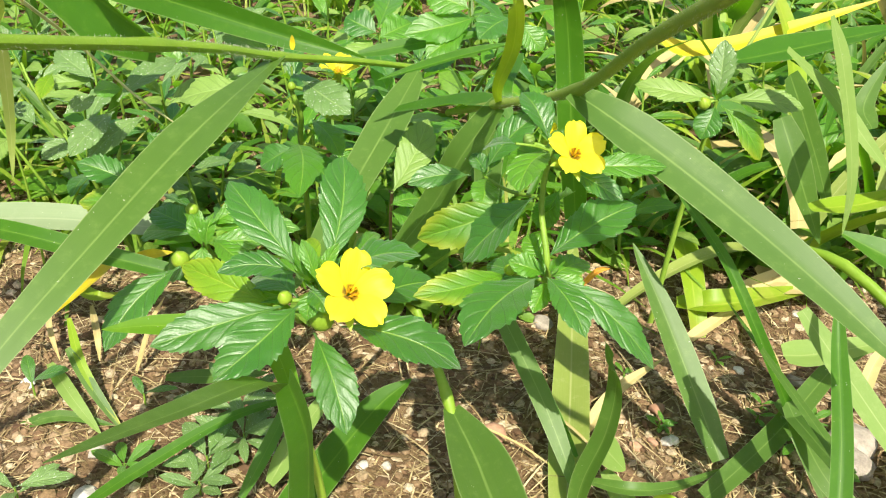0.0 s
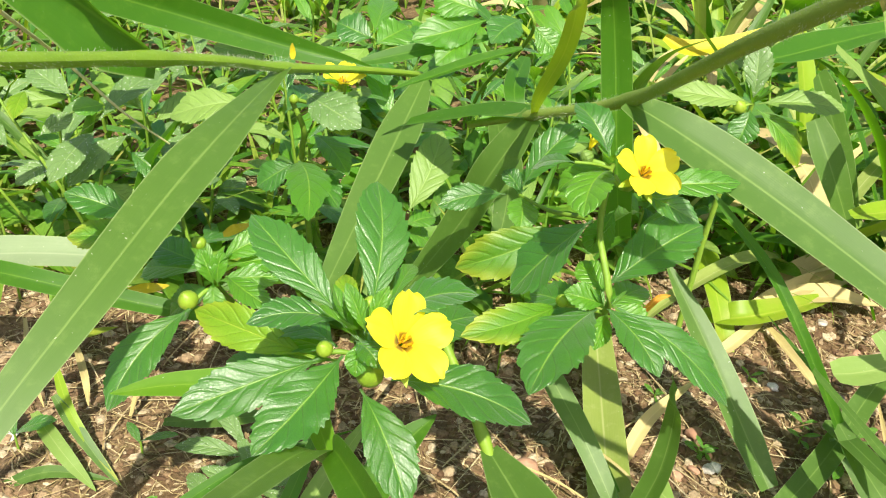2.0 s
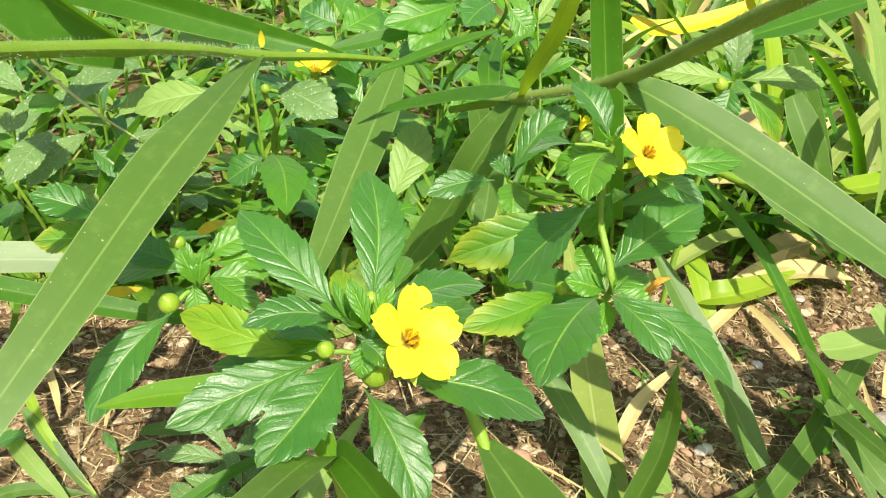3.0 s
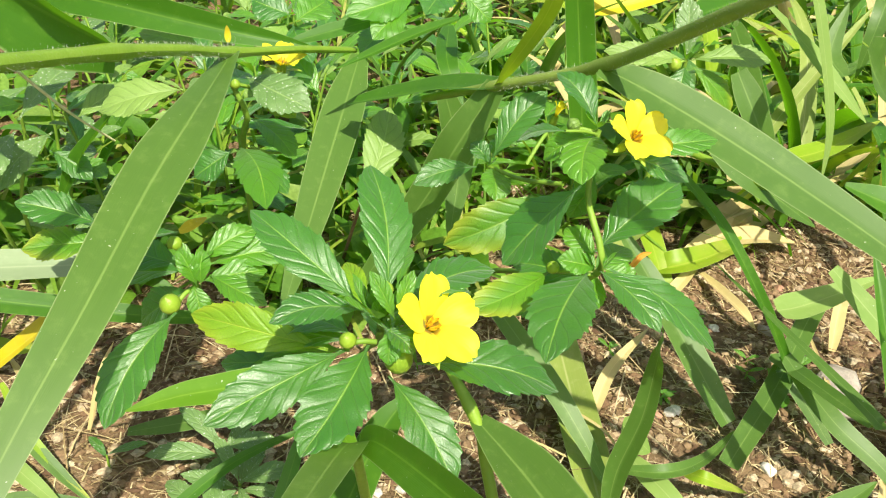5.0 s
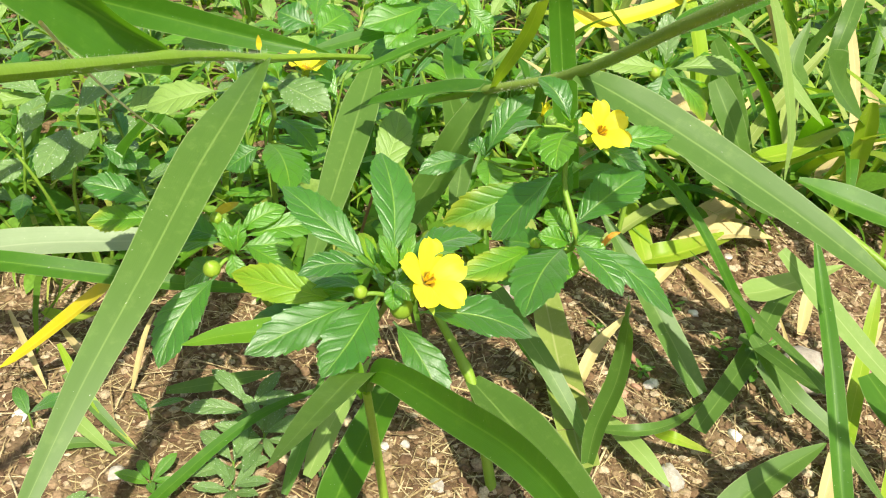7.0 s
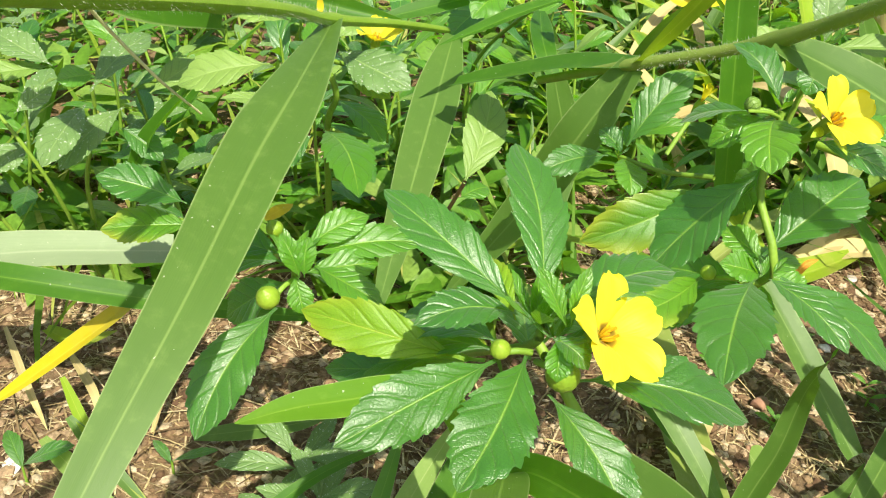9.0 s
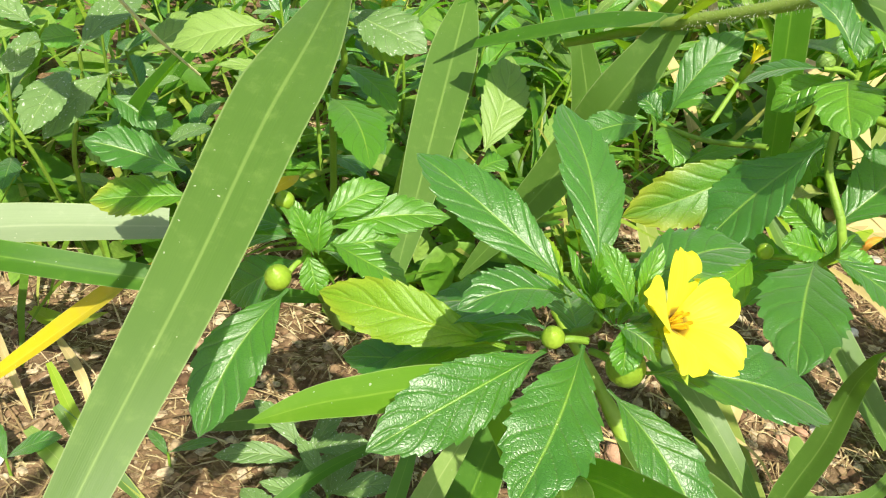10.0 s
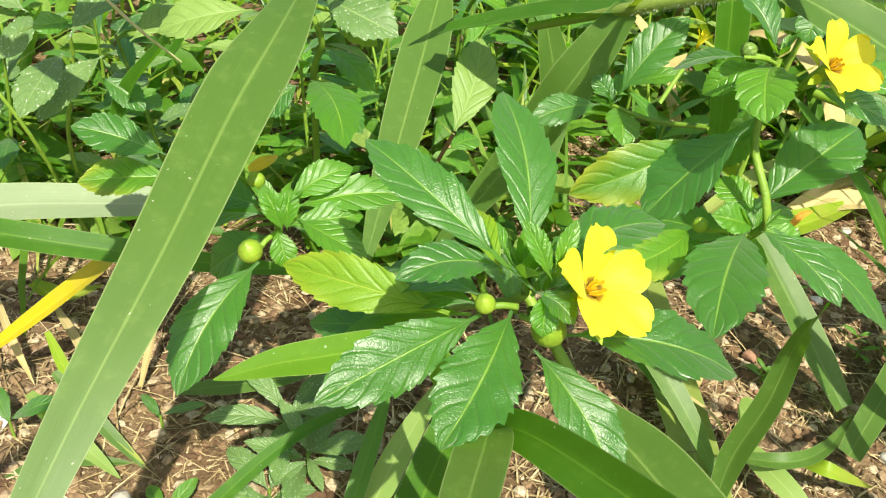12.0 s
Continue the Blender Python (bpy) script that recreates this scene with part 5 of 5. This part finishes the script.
for i, (x, y) in enumerate(spots(40, -0.78, -0.13, 0.70, 1.25, 0.055)):
    herb((x, y, lump(x, y)), rng.uniform(0.09, 0.19), rng.uniform(0.042, 0.066), (LEAF_GREY, LEAF_GREY, LEAF_PALE, LEAF, LEAF_LIGHT), 100 + i, "dusty weed with white-speckled toothed leaves")
for i, (x, y) in enumerate(spots(26, -0.12, 0.24, 0.78, 1.35, 0.065)):
    herb((x, y, lump(x, y)), rng.uniform(0.08, 0.2), rng.uniform(0.055, 0.08), (LEAF_LIGHT, LEAF_LIGHT, LEAF, LEAF_PALE), 200 + i, "fresh green weed with broad toothed leaves")
for i, (x, y) in enumerate(spots(12, 0.26, 0.8, 0.85, 1.4, 0.09)):
    herb((x, y, lump(x, y)), rng.uniform(0.1, 0.2), rng.uniform(0.05, 0.07), (LEAF_LIGHT, LEAF_PALE, LEAF_EDGE), 300 + i, "pale green weed standing among tall grass")
for i, (x, y) in enumerate(spots(34, -0.9, 0.9, 1.3, 2.1, 0.1)):
    herb((x, y, lump(x, y)), rng.uniform(0.14, 0.28), rng.uniform(0.06, 0.095), (LEAF_LIGHT, LEAF_LIGHT, LEAF, LEAF_PALE), 400 + i, "green weed in the thicket farther back")
for i, (x, y) in enumerate(spots(34, 0.2, 0.95, 0.78, 1.5, 0.065)):
    tuft((x, y, lump(x, y)), rng.uniform(0.2, 0.36), (BLADE, BLADE_LIME, BLADE, BLADE_OLD, BLADE_DARK, BLADE_DARK, BLADE_DRY), 500 + i, "tangled yellow-green grass tuft with some dry blades", 9, 0.7)
for i, (x, y) in enumerate(spots(22, -0.8, 0.2, 0.72, 1.6, 0.1)):
    tuft((x, y, lump(x, y)), rng.uniform(0.12, 0.24), (BLADE, BLADE_DARK, BLADE, BLADE_LIME), 600 + i, "fine green grass tuft between weeds", 7, 0.6)
for i, (x, y) in enumerate(spots(20, -1.0, 1.1, 1.5, 2.4, 0.12)):
    tuft((x, y, lump(x, y)), rng.uniform(0.25, 0.45), (BLADE, BLADE_DARK, BLADE_LIME), 700 + i, "tall green grass tuft farther back", 10, 0.6)


# ---- the same growth round about, thinning out ----
def outside(x, y):
    """True off the bare soil in front of the herbs and off the spot where one stands."""
    e = 0.25 * noise.noise((x * 2.1, y * 2.1, 4.0)) + 0.08 * noise.noise((x * 9, y * 9, 2.0))
    return y > 2.0 + e or (y > 0.75 and abs(x) > 0.5 + 0.6 * (y - 0.75)) or math.hypot(x * 0.9, (y - 0.2) * 1.1) > 1.0 + e and abs(x) > 0.8 or y < -0.55 + e


for i, (x, y) in enumerate(spots(90, -2.2, 2.2, -1.6, 3.2, 0.2)):
    if outside(x, y):
        if i % 2:
            herb((x, y, lump(x, y)), rng.uniform(0.1, 0.22), rng.uniform(0.05, 0.08), (LEAF_LIGHT, LEAF, LEAF_PALE, LEAF_GREY), 800 + i, "green weed in the wild growth round about", leaves=7)
        else:
            tuft((x, y, lump(x, y)), rng.uniform(0.2, 0.36), (BLADE, BLADE_DARK, BLADE_LIME), 900 + i, "wild grass tuft in the growth round about", 6, 0.7)


# ---- low growth, litter and gravel, joined ----
def joined(name, verts, faces, mat, label, category, uvs=None):
    me = bpy.data.meshes.new(name)
    me.from_pydata(verts, [], faces)
    if uvs:
        layer = me.uv_layers.new()
        layer.data.foreach_set("uv", [c for f in faces for v in f for c in uvs[v]])
        me.shade_smooth()
    return tagged(place(name, me, mat), label, category, kind="stuff")


def low_leaves(count, seed, area, size):
    """Small folded oval leaves near the ground."""
    rnd = random.Random(seed)
    verts, faces, uvs = [], [], []
    for _ in range(count):
        x, y = area(rnd)
        z = lump(x, y) + abs(rnd.gauss(0, 0.035)) * min(1.0, 0.4 + y * 0.5) + 0.004
        ln = size * rnd.uniform(0.5, 1.3)
        g, tilt = rnd.uniform(0, 6.2832), rnd.uniform(-0.5, 0.6)
        e = Vector((math.cos(g) * math.cos(tilt), math.sin(g) * math.cos(tilt), math.sin(tilt)))
        m = aim((x, y, z), Vector((x, y, z)) + e, (rnd.uniform(-0.5, 0.5), rnd.uniform(-0.6, 0.3), 1))
        o = len(verts)
        w = ln * rnd.uniform(0.16, 0.27)
        for u, k in ((0.0, 0.06), (0.25, 0.8), (0.5, 1.0), (0.78, 0.62), (1.0, 0.03)):
            for v in (-1, 0, 1):
                verts.append(tuple(m @ Vector((u * ln, v * k * w, ln * 0.25 * u * (1 - u) + abs(v) * k * w * 0.3))))
                uvs.append((u, 0.5 + 0.5 * v))
        for r in range(4):
            for c in range(2):
                a = o + r * 3 + c
                faces.append((a, a + 3, a + 4, a + 1))
    return verts, faces, uvs


def low_blades(count, seed, area, length, width, high):
    """Thin arching blades, one joined mesh."""
    rnd = random.Random(seed)
    verts, faces, uvs = [], [], []
    for _ in range(count):
        x, y = area(rnd)
        q = Vector((x, y, lump(x, y) - 0.003 + rnd.uniform(0, high)))
        ln, w = length * rnd.uniform(0.4, 1.3), width * rnd.uniform(0.5, 1.4)
        g, ang = rnd.uniform(0, 6.2832), rnd.uniform(0.1, 1.2)
        s = Vector((-math.sin(g), math.cos(g), rnd.uniform(-0.4, 0.4))).normalized()
        bend = rnd.uniform(0.1, 0.5)
        o = len(verts)
        for i in range(6):
            k = (0.7, 1.0, 0.95, 0.8, 0.5, 0.05)[i]
            verts += [tuple(q - s * w * k), tuple(q + s * w * k)]
            uvs += [(i / 5, 0.0), (i / 5, 1.0)]
            q = q + Vector((math.cos(g) * math.sin(ang), math.sin(g) * math.sin(ang), math.cos(ang))) * ln / 5
            q.z = max(q.z, lump(q.x, q.y) + 0.001)
            ang += bend
        faces += [(o + 2 * i, o + 2 * i + 2, o + 2 * i + 3, o + 2 * i + 1) for i in range(5)]
    return verts, faces, uvs


def behind(rnd):
    """Places behind the bare soil, thinning out with distance."""
    while True:
        y = 0.66 + 2.4 * rnd.random() ** 1.6
        x = rnd.uniform(-1, 1) * (0.35 + 0.62 * y)
        edge = 0.70 if x < -0.1 else 0.64 if x < 0.12 else 0.77
        if y > edge + 0.03 * noise.noise((x * 9, y * 9, 3.0)):
            return x, y


def around(rnd):
    """Places in the wider growth on all sides, uneven at its edge."""
    while True:
        x, y = rnd.gauss(0, 1.3), 0.8 + rnd.gauss(0, 1.3)
        if outside(x, y) and noise.noise((x * 1.7, y * 1.7, 8.0)) > -0.25:
            return x, y


def bare(rnd):
    """Places on the bare soil in front."""
    return rnd.uniform(-0.62, 0.72), 0.12 + 0.85 * rnd.random() ** 0.9


LOW_GREEN = island_material("low leaves", [(0.045, 0.14, 0.01), (0.09, 0.23, 0.015), (0.16, 0.32, 0.03), (0.26, 0.38, 0.08)], 300.0, 0.5, 0.36, (0.28, 0.54, 0.015))
LOW_GRASS = island_material("low grass", [(0.07, 0.18, 0.012), (0.14, 0.28, 0.02), (0.26, 0.38, 0.03), (0.42, 0.4, 0.1)], 300.0, 0.6, 0.4, (0.28, 0.5, 0.015))
STRAW = island_material("dry litter", [(0.12, 0.07, 0.034), (0.28, 0.2, 0.09), (0.44, 0.345, 0.17), (0.58, 0.48, 0.28)], 400.0, 0.85)
GRIT = island_material("gravel", [(0.092, 0.05, 0.025), (0.18, 0.107, 0.055), (0.26, 0.17, 0.09), (0.38, 0.285, 0.17), (0.55, 0.46, 0.31)], 500.0, 0.85)

v, f, t = low_leaves(4200, 41, behind, 0.05)
joined("undergrowth", v, f, LOW_GREEN, "dense low green leaves of creeping weeds", "undergrowth", t)
v, f, t = low_blades(2400, 42, behind, 0.15, 0.003, 0.02)
joined("wild_grass", v, f, LOW_GRASS, "thin tangled wild grass among the weeds", "grass", t)
v, f, t = low_leaves(9000, 45, around, 0.07)
joined("wide_undergrowth", v, f, LOW_GREEN, "low green weeds spreading round about", "undergrowth", t)
v, f, t = low_blades(7000, 46, around, 0.16, 0.0035, 0.02)
joined("wide_grass", v, f, LOW_GRASS, "thin wild grass spreading round about", "grass", t)
v, f, t = low_blades(30000, 43, bare, 0.024, 0.00055, 0.006)
for k in range(len(v)):
    x, y, z = v[k]
    g = lump(x, y)
    v[k] = (x, y, g + min(z - g, 0.0) + (z - g) * 0.16 + 0.0012)
w, g, t = low_blades(1500, 48, bare, 0.085, 0.0006, 0.012)
for k in range(len(w)):
    x, y, z = w[k]
    e = lump(x, y)
    w[k] = (x, y, e + (z - e) * 0.2 + 0.003)
g = [tuple(a + len(v) for a in q) for q in g]
v, f = v + w, f + g
joined("dry_litter", v, f, STRAW, "dry straw and plant bits scattered over the soil", "litter")

ICO_V = [(-0.53, 0, 0.85), (0.53, 0, 0.85), (-0.53, 0, -0.85), (0.53, 0, -0.85), (0, 0.85, 0.53), (0, 0.85, -0.53), (0, -0.85, 0.53), (0, -0.85, -0.53), (0.85, 0.53, 0), (-0.85, 0.53, 0), (0.85, -0.53, 0), (-0.85, -0.53, 0)]
ICO_F = [(0, 1, 4), (0, 4, 9), (9, 4, 5), (4, 8, 5), (4, 1, 8), (8, 1, 10), (8, 10, 3), (5, 8, 3), (5, 3, 2), (2, 3, 7), (7, 3, 10), (7, 10, 6), (7, 6, 11), (11, 6, 0), (0, 6, 1), (6, 10, 1), (9, 11, 0), (9, 2, 11), (9, 5, 2), (7, 11, 2)]


def pebble(rnd, at, size):
    sx, sy, sz = size * rnd.uniform(0.7, 1.3), size * rnd.uniform(0.7, 1.2), size * rnd.uniform(0.45, 0.8)
    m = Matrix.Translation(at) @ Matrix.Rotation(rnd.uniform(0, 6.28), 4, "Z") @ Matrix.Rotation(rnd.uniform(-0.5, 0.5), 4, "X")
    return [tuple(m @ Vector((a * sx * rnd.uniform(0.8, 1.2), b * sy * rnd.uniform(0.8, 1.2), c * sz * rnd.uniform(0.8, 1.2)))) for a, b, c in ICO_V]


rnd = random.Random(77)
verts, faces = [], []
for _ in range(26000):
    x, y = bare(rnd)
    size = 0.0012 + 0.0044 * rnd.random() ** 2.6
    o = len(verts)
    verts += pebble(rnd, (x, y, lump(x, y) + 0.25 * size), size)
    faces += [(a + o, b + o, c + o) for a, b, c in ICO_F]
for _ in range(5200):
    x, y = bare(rnd)
    size = 0.002 + 0.0022 * rnd.random() ** 2
    o = len(verts)
    flat = pebble(rnd, (0, 0, 0), size)
    verts += [(x + 1.35 * a, y + 0.75 * b, lump(x, y) + 0.0018 + 0.4 * c) for a, b, c in flat]
    faces += [(a + o, b + o, c + o) for a, b, c in ICO_F]
joined("gravel", verts, faces, GRIT, "fine reddish gravel and flat pale chips over the soil", "gravel")


# ---- stones ----
def stone(x, y, size, mat, label, seed):
    """A rounded broken stone, half sunk in the soil."""
    bm = bmesh.new()
    bmesh.ops.create_icosphere(bm, subdivisions=3, radius=1.0)
    rnd = random.Random(seed)
    off = Vector((rnd.uniform(0, 50), rnd.uniform(0, 50), 0))
    cuts = [(Vector((rnd.gauss(0, 1), rnd.gauss(0, 1), rnd.gauss(0, 1))).normalized(), rnd.uniform(0.6, 0.85)) for _ in range(7)]
    for q in bm.verts:
        p = q.co.copy()
        for n, d in cuts:
            h = p.dot(n) - d
            if h > 0:
                p -= n * h * 0.9
        p *= 1 + 0.1 * noise.noise(p * 3 + off) + 0.06 * noise.noise(p * 8 + off)
        q.co = Vector((p.x * size, p.y * size * 0.8, p.z * size * 0.62))
    me = bpy.data.meshes.new("stone")
    bm.to_mesh(me)
    bm.free()
    me.shade_smooth()
    ob = place("stone", me, mat, None, Matrix.Translation((x, y, lump(x, y) + 0.2 * size)) @ Matrix.Rotation(rnd.uniform(0, 6), 4, "Z"))
    return tagged(ob, label, "stone", "stones on the soil")


stone(0.218, 0.420, 0.013, STONE_WHITE, "rough white stone beside grass blades", 1)
stone(0.381, 0.527, 0.024, STONE_GREY, "angular grey stone half sunk in the soil", 2)
stone(0.316, 0.614, 0.006, STONE_WHITE, "white quartz pebble lying on the soil", 3)
stone(0.235, 0.518, 0.006, STONE_WHITE, "white quartz pebble lying on the soil", 4)
stone(0.366, 0.607, 0.01, STONE_GREY, "flat pale stone under a grass blade", 5)
stone(0.289, 0.459, 0.007, STONE_WHITE, "white quartz pebble lying on the soil", 6)
stone(0.036, 0.420, 0.007, STONE_WHITE, "white quartz pebble lying on the soil", 7)
stone(0.017, 0.465, 0.005, STONE_WHITE, "white quartz pebble lying on the soil", 8)
stone(-0.001, 0.459, 0.006, STONE_WHITE, "white quartz pebble lying on the soil", 9)
stone(-0.275, 0.511, 0.008, STONE_WHITE, "white quartz pebble lying on the soil", 10)
stone(0.094, 0.504, 0.013, STONE_RED, "reddish-brown stone on the gravelly soil", 11)
stone(0.144, 0.665, 0.012, STONE_GREY, "angular grey stone half sunk in the soil", 12)
stone(0.373, 0.509, 0.02, STONE_GREY, "angular grey stone half sunk in the soil", 13)
stone(0.210, 0.513, 0.006, STONE_RED, "reddish-brown stone on the gravelly soil", 14)
stone(0.224, 0.518, 0.005, STONE_RED, "reddish-brown stone on the gravelly soil", 15)
stone(0.317, 0.614, 0.005, STONE_WHITE, "white quartz pebble lying on the soil", 16)
stone(0.240, 0.520, 0.006, STONE_WHITE, "white quartz pebble lying on the soil", 17)
stone(0.233, 0.555, 0.008, STONE_RED, "reddish-brown stone on the gravelly soil", 18)
stone(-0.182, 0.406, 0.012, STONE_WHITE, "white quartz pebble lying on the soil", 19)
stone(-0.193, 0.449, 0.008, STONE_WHITE, "white quartz pebble lying on the soil", 20)
stone(-0.070, 0.467, 0.005, STONE_WHITE, "white quartz pebble lying on the soil", 21)
stone(0.403, 0.719, 0.006, STONE_WHITE, "white quartz pebble lying on the soil", 22)
stone(0.417, 0.677, 0.006, STONE_RED, "reddish-brown stone on the gravelly soil", 23)
stone(-0.012, 0.485, 0.012, STONE_RED, "reddish-brown stone on the gravelly soil", 24)


# ---- a wild daisy at the edge of the weeds ----
def wild_daisy(at, head, axis, size):
    p = thing("wild_daisy", at, "small white daisy with a yellow centre among weeds", "flower")
    stalk(p, [Vector(at) - Vector((0, 0, 0.01)), (Vector(at) + Vector(head)) / 2 + Vector((0.006, 0, 0)), head], 0.0012, 0.0009, STEM, nu=10)
    m = Vector(axis).to_track_quat("Z", "Y").to_matrix().to_4x4()
    m.translation = head
    disc = place("disc", lathe_mesh("disc", [(0.0, -0.1 * size), (0.36 * size, -0.05 * size), (0.4 * size, 0.06 * size), (0.3 * size, 0.2 * size), (0.0, 0.26 * size)]), DISC, p, home(p) @ m, "domed yellow flower centre")
    for k in range(12):
        me = leaf_mesh(0.72 * size, 0.3 * size, 0.04, 0.1, 0, 0.8, k, 8, 4, 0.0)
        place("petal", me, RAY, disc, Matrix.Rotation(6.2832 * k / 12, 4, "Z") @ Matrix.Translation((0.32 * size, 0, 0)) @ Matrix.Rotation(-0.15, 4, "Y"), "white petal")
    return p


wild_daisy((-0.346, 0.682, 0.0), (-0.3460, 0.6617, 0.2), (0.1, -0.5, 0.8), 0.0135)



# ---- seedlings ----
def seedling(at, size, count, seed, mat, label):
    """A young weed: a few leaves close to the soil."""
    rnd = random.Random(seed)
    at = Vector((at[0], at[1], lump(at[0], at[1])))
    p = thing("seedling", at, label, "seedling", "seedlings")
    top = at + Vector((0, 0, size * 0.5))
    stalk(p, [at - Vector((0, 0, 0.004)), (at + top) / 2, top], 0.0009, 0.0007, STEM, nu=6)
    for k in range(count):
        g = 2.4 * k + rnd.uniform(-0.4, 0.4)
        way = Vector((math.cos(g), math.sin(g), rnd.uniform(0.0, 0.6))).normalized()
        m = home(p) @ aim(top - Vector((0, 0, size * 0.3 * k / count)), top + way, (0, -0.2, 1)) @ Matrix.Scale(size / 0.05 * rnd.uniform(0.7, 1.2), 4)
        place("leaf", pooled_leaf(mat, rnd.randrange(5)), None, p, m)
    return p


seedling((-0.089, 0.465), 0.04, 8, 1, LEAF_GREY, "low weed with pale speckled leaves on bare soil")
seedling((-0.110, 0.444), 0.035, 6, 2, LEAF_GREY, "low weed with pale speckled leaves on bare soil")
seedling((-0.101, 0.495), 0.045, 6, 3, LEAF_GREY, "low weed with pale speckled leaves on bare soil")
seedling((-0.166, 0.434), 0.024, 6, 4, LEAF_LIGHT, "tiny green seedling on gravelly soil")
seedling((0.335, 0.522), 0.02, 9, 5, LEAF_LIGHT, "feathery green seedling beside a grass blade")
seedling((0.356, 0.548), 0.02, 7, 6, LEAF_LIGHT, "tiny green seedling on gravelly soil")
seedling((0.232, 0.537), 0.012, 3, 7, LEAF_LIGHT, "tiny green seedling on gravelly soil")
seedling((0.210, 0.592), 0.012, 4, 8, LEAF_LIGHT, "tiny green seedling on gravelly soil")
seedling((0.321, 0.563), 0.014, 3, 9, LEAF_LIGHT, "tiny green seedling on gravelly soil")
seedling((-0.045, 0.441), 0.018, 4, 10, LEAF, "tiny green seedling on gravelly soil")
seedling((-0.179, 0.505), 0.026, 2, 11, LEAF, "tiny green seedling on gravelly soil")
seedling((0.298, 0.622), 0.012, 3, 12, LEAF_LIGHT, "tiny green seedling on gravelly soil")
seedling((0.230, 0.531), 0.012, 3, 13, LEAF_LIGHT, "tiny green seedling on gravelly soil")
seedling((-0.109, 0.423), 0.03, 6, 14, LEAF_GREY, "low weed with pale speckled leaves on bare soil")
seedling((-0.223, 0.397), 0.035, 4, 15, LEAF_GREY, "low weed with pale speckled leaves on bare soil")
seedling((0.235, 0.534), 0.012, 3, 16, LEAF_LIGHT, "tiny green seedling on gravelly soil")
seedling((-0.261, 0.496), 0.03, 2, 17, LEAF, "tiny green seedling on gravelly soil")
seedling((0.314, 0.549), 0.016, 3, 18, LEAF_LIGHT, "tiny green seedling on gravelly soil")


# ---- fallen dry blades ----
def fallen(pts, width, mat, label):
    p = thing("dry_grass_blade", (pts[0][0], pts[0][1], 0.0), label, "dry grass", "fallen dry blades")
    return blade(p, pts, width, (0, -0.3, 1), mat, fold=0.5, start=0.5)


fallen([(0.1649, 0.5096, 0.006), (0.1938, 0.5501, 0.02), (0.239, 0.5883, 0.03)], 0.011, BLADE_DRY, "dry tan grass blade lying on the soil")
fallen([(0.2666, 0.6366, 0.01), (0.3061, 0.6675, 0.02), (0.3429, 0.7079, 0.012)], 0.012, BLADE_DRY, "dry tan grass blade lying on the soil")
fallen([(0.3381, 0.6923, 0.01), (0.3405, 0.6233, 0.02), (0.3503, 0.602, 0.008)], 0.012, BLADE_DRY, "dry tan grass blade lying on the soil")
fallen([(0.369, 0.7566, 0.02), (0.4091, 0.7689, 0.035), (0.471, 0.8337, 0.02)], 0.03, BLADE_DRY, "dry tan grass blade lying on the soil")
fallen([(0.3834, 0.7455, 0.015), (0.4231, 0.7574, 0.03), (0.4805, 0.8005, 0.02)], 0.026, BLADE_DRY, "dry tan grass blade lying on the soil")
fallen([(0.2713, 0.6899, 0.02), (0.3158, 0.6779, 0.035), (0.4316, 0.7432, 0.02)], 0.028, BLADE_LIME, "yellow-green fading blade lying on dry blades")
fallen([(-0.2686, 0.6142, 0.01), (-0.2352, 0.5551, 0.025), (-0.2305, 0.5425, 0.008)], 0.006, BLADE_DRY, "dry tan grass blade lying on the soil")
fallen([(-0.1964, 0.5332, 0.008), (-0.184, 0.5456, 0.05), (-0.1744, 0.5557, 0.07)], 0.005, BLADE_DRY, "dry tan grass blade lying on the soil")
fallen([(0.0549, 0.5182, 0.012), (0.1137, 0.4879, 0.014), (0.1568, 0.4567, 0.008)], 0.002, BLADE_DRY, "dry tan grass blade lying on the soil")
fallen([(-0.3147, 0.6302, 0.02), (-0.2744, 0.5553, 0.03), (-0.2618, 0.5387, 0.008)], 0.005, BLADE_DRY, "dry tan grass blade lying on the soil")
fallen([(-0.2864, 0.6283, 0.02), (-0.2552, 0.6014, 0.03), (-0.2364, 0.625, 0.02)], 0.012, BLADE_LIME, "pale curled leaf lying on soil")
fallen([(0.4027, 0.568, 0.01), (0.4146, 0.591, 0.04), (0.4422, 0.6238, 0.05)], 0.012, BLADE_DRY, "dry tan grass blade lying on the soil")
fallen([(0.3087, 0.3685, 0.01), (0.3252, 0.3926, 0.03), (0.3585, 0.4346, 0.02)], 0.012, BLADE_DRY, "dry tan grass blade lying on the soil")
fallen([(0.1259, 0.5478, 0.01), (0.1648, 0.4904, 0.02), (0.1765, 0.4606, 0.01)], 0.0025, BLADE_DRY, "dry tan grass blade lying on the soil")
fallen([(0.3849, 0.4553, 0.01), (0.4174, 0.5022, 0.03), (0.4681, 0.5514, 0.04)], 0.014, BLADE_DRY, "dry tan grass blade lying on the soil")
fallen([(0.3148, 0.6971, 0.02), (0.3817, 0.7364, 0.03), (0.4649, 0.8024, 0.02)], 0.022, BLADE_DRY, "dry tan grass blade lying on the soil")
fallen([(0.3542, 0.7297, 0.02), (0.4028, 0.7233, 0.03), (0.4545, 0.725, 0.02)], 0.024, BLADE_DRY, "dry tan grass blade lying on the soil")
fallen([(0.3963, 0.5953, 0.01), (0.3622, 0.5104, 0.02), (0.3514, 0.4738, 0.008)], 0.004, BLADE_DRY, "dry tan grass blade lying on the soil")
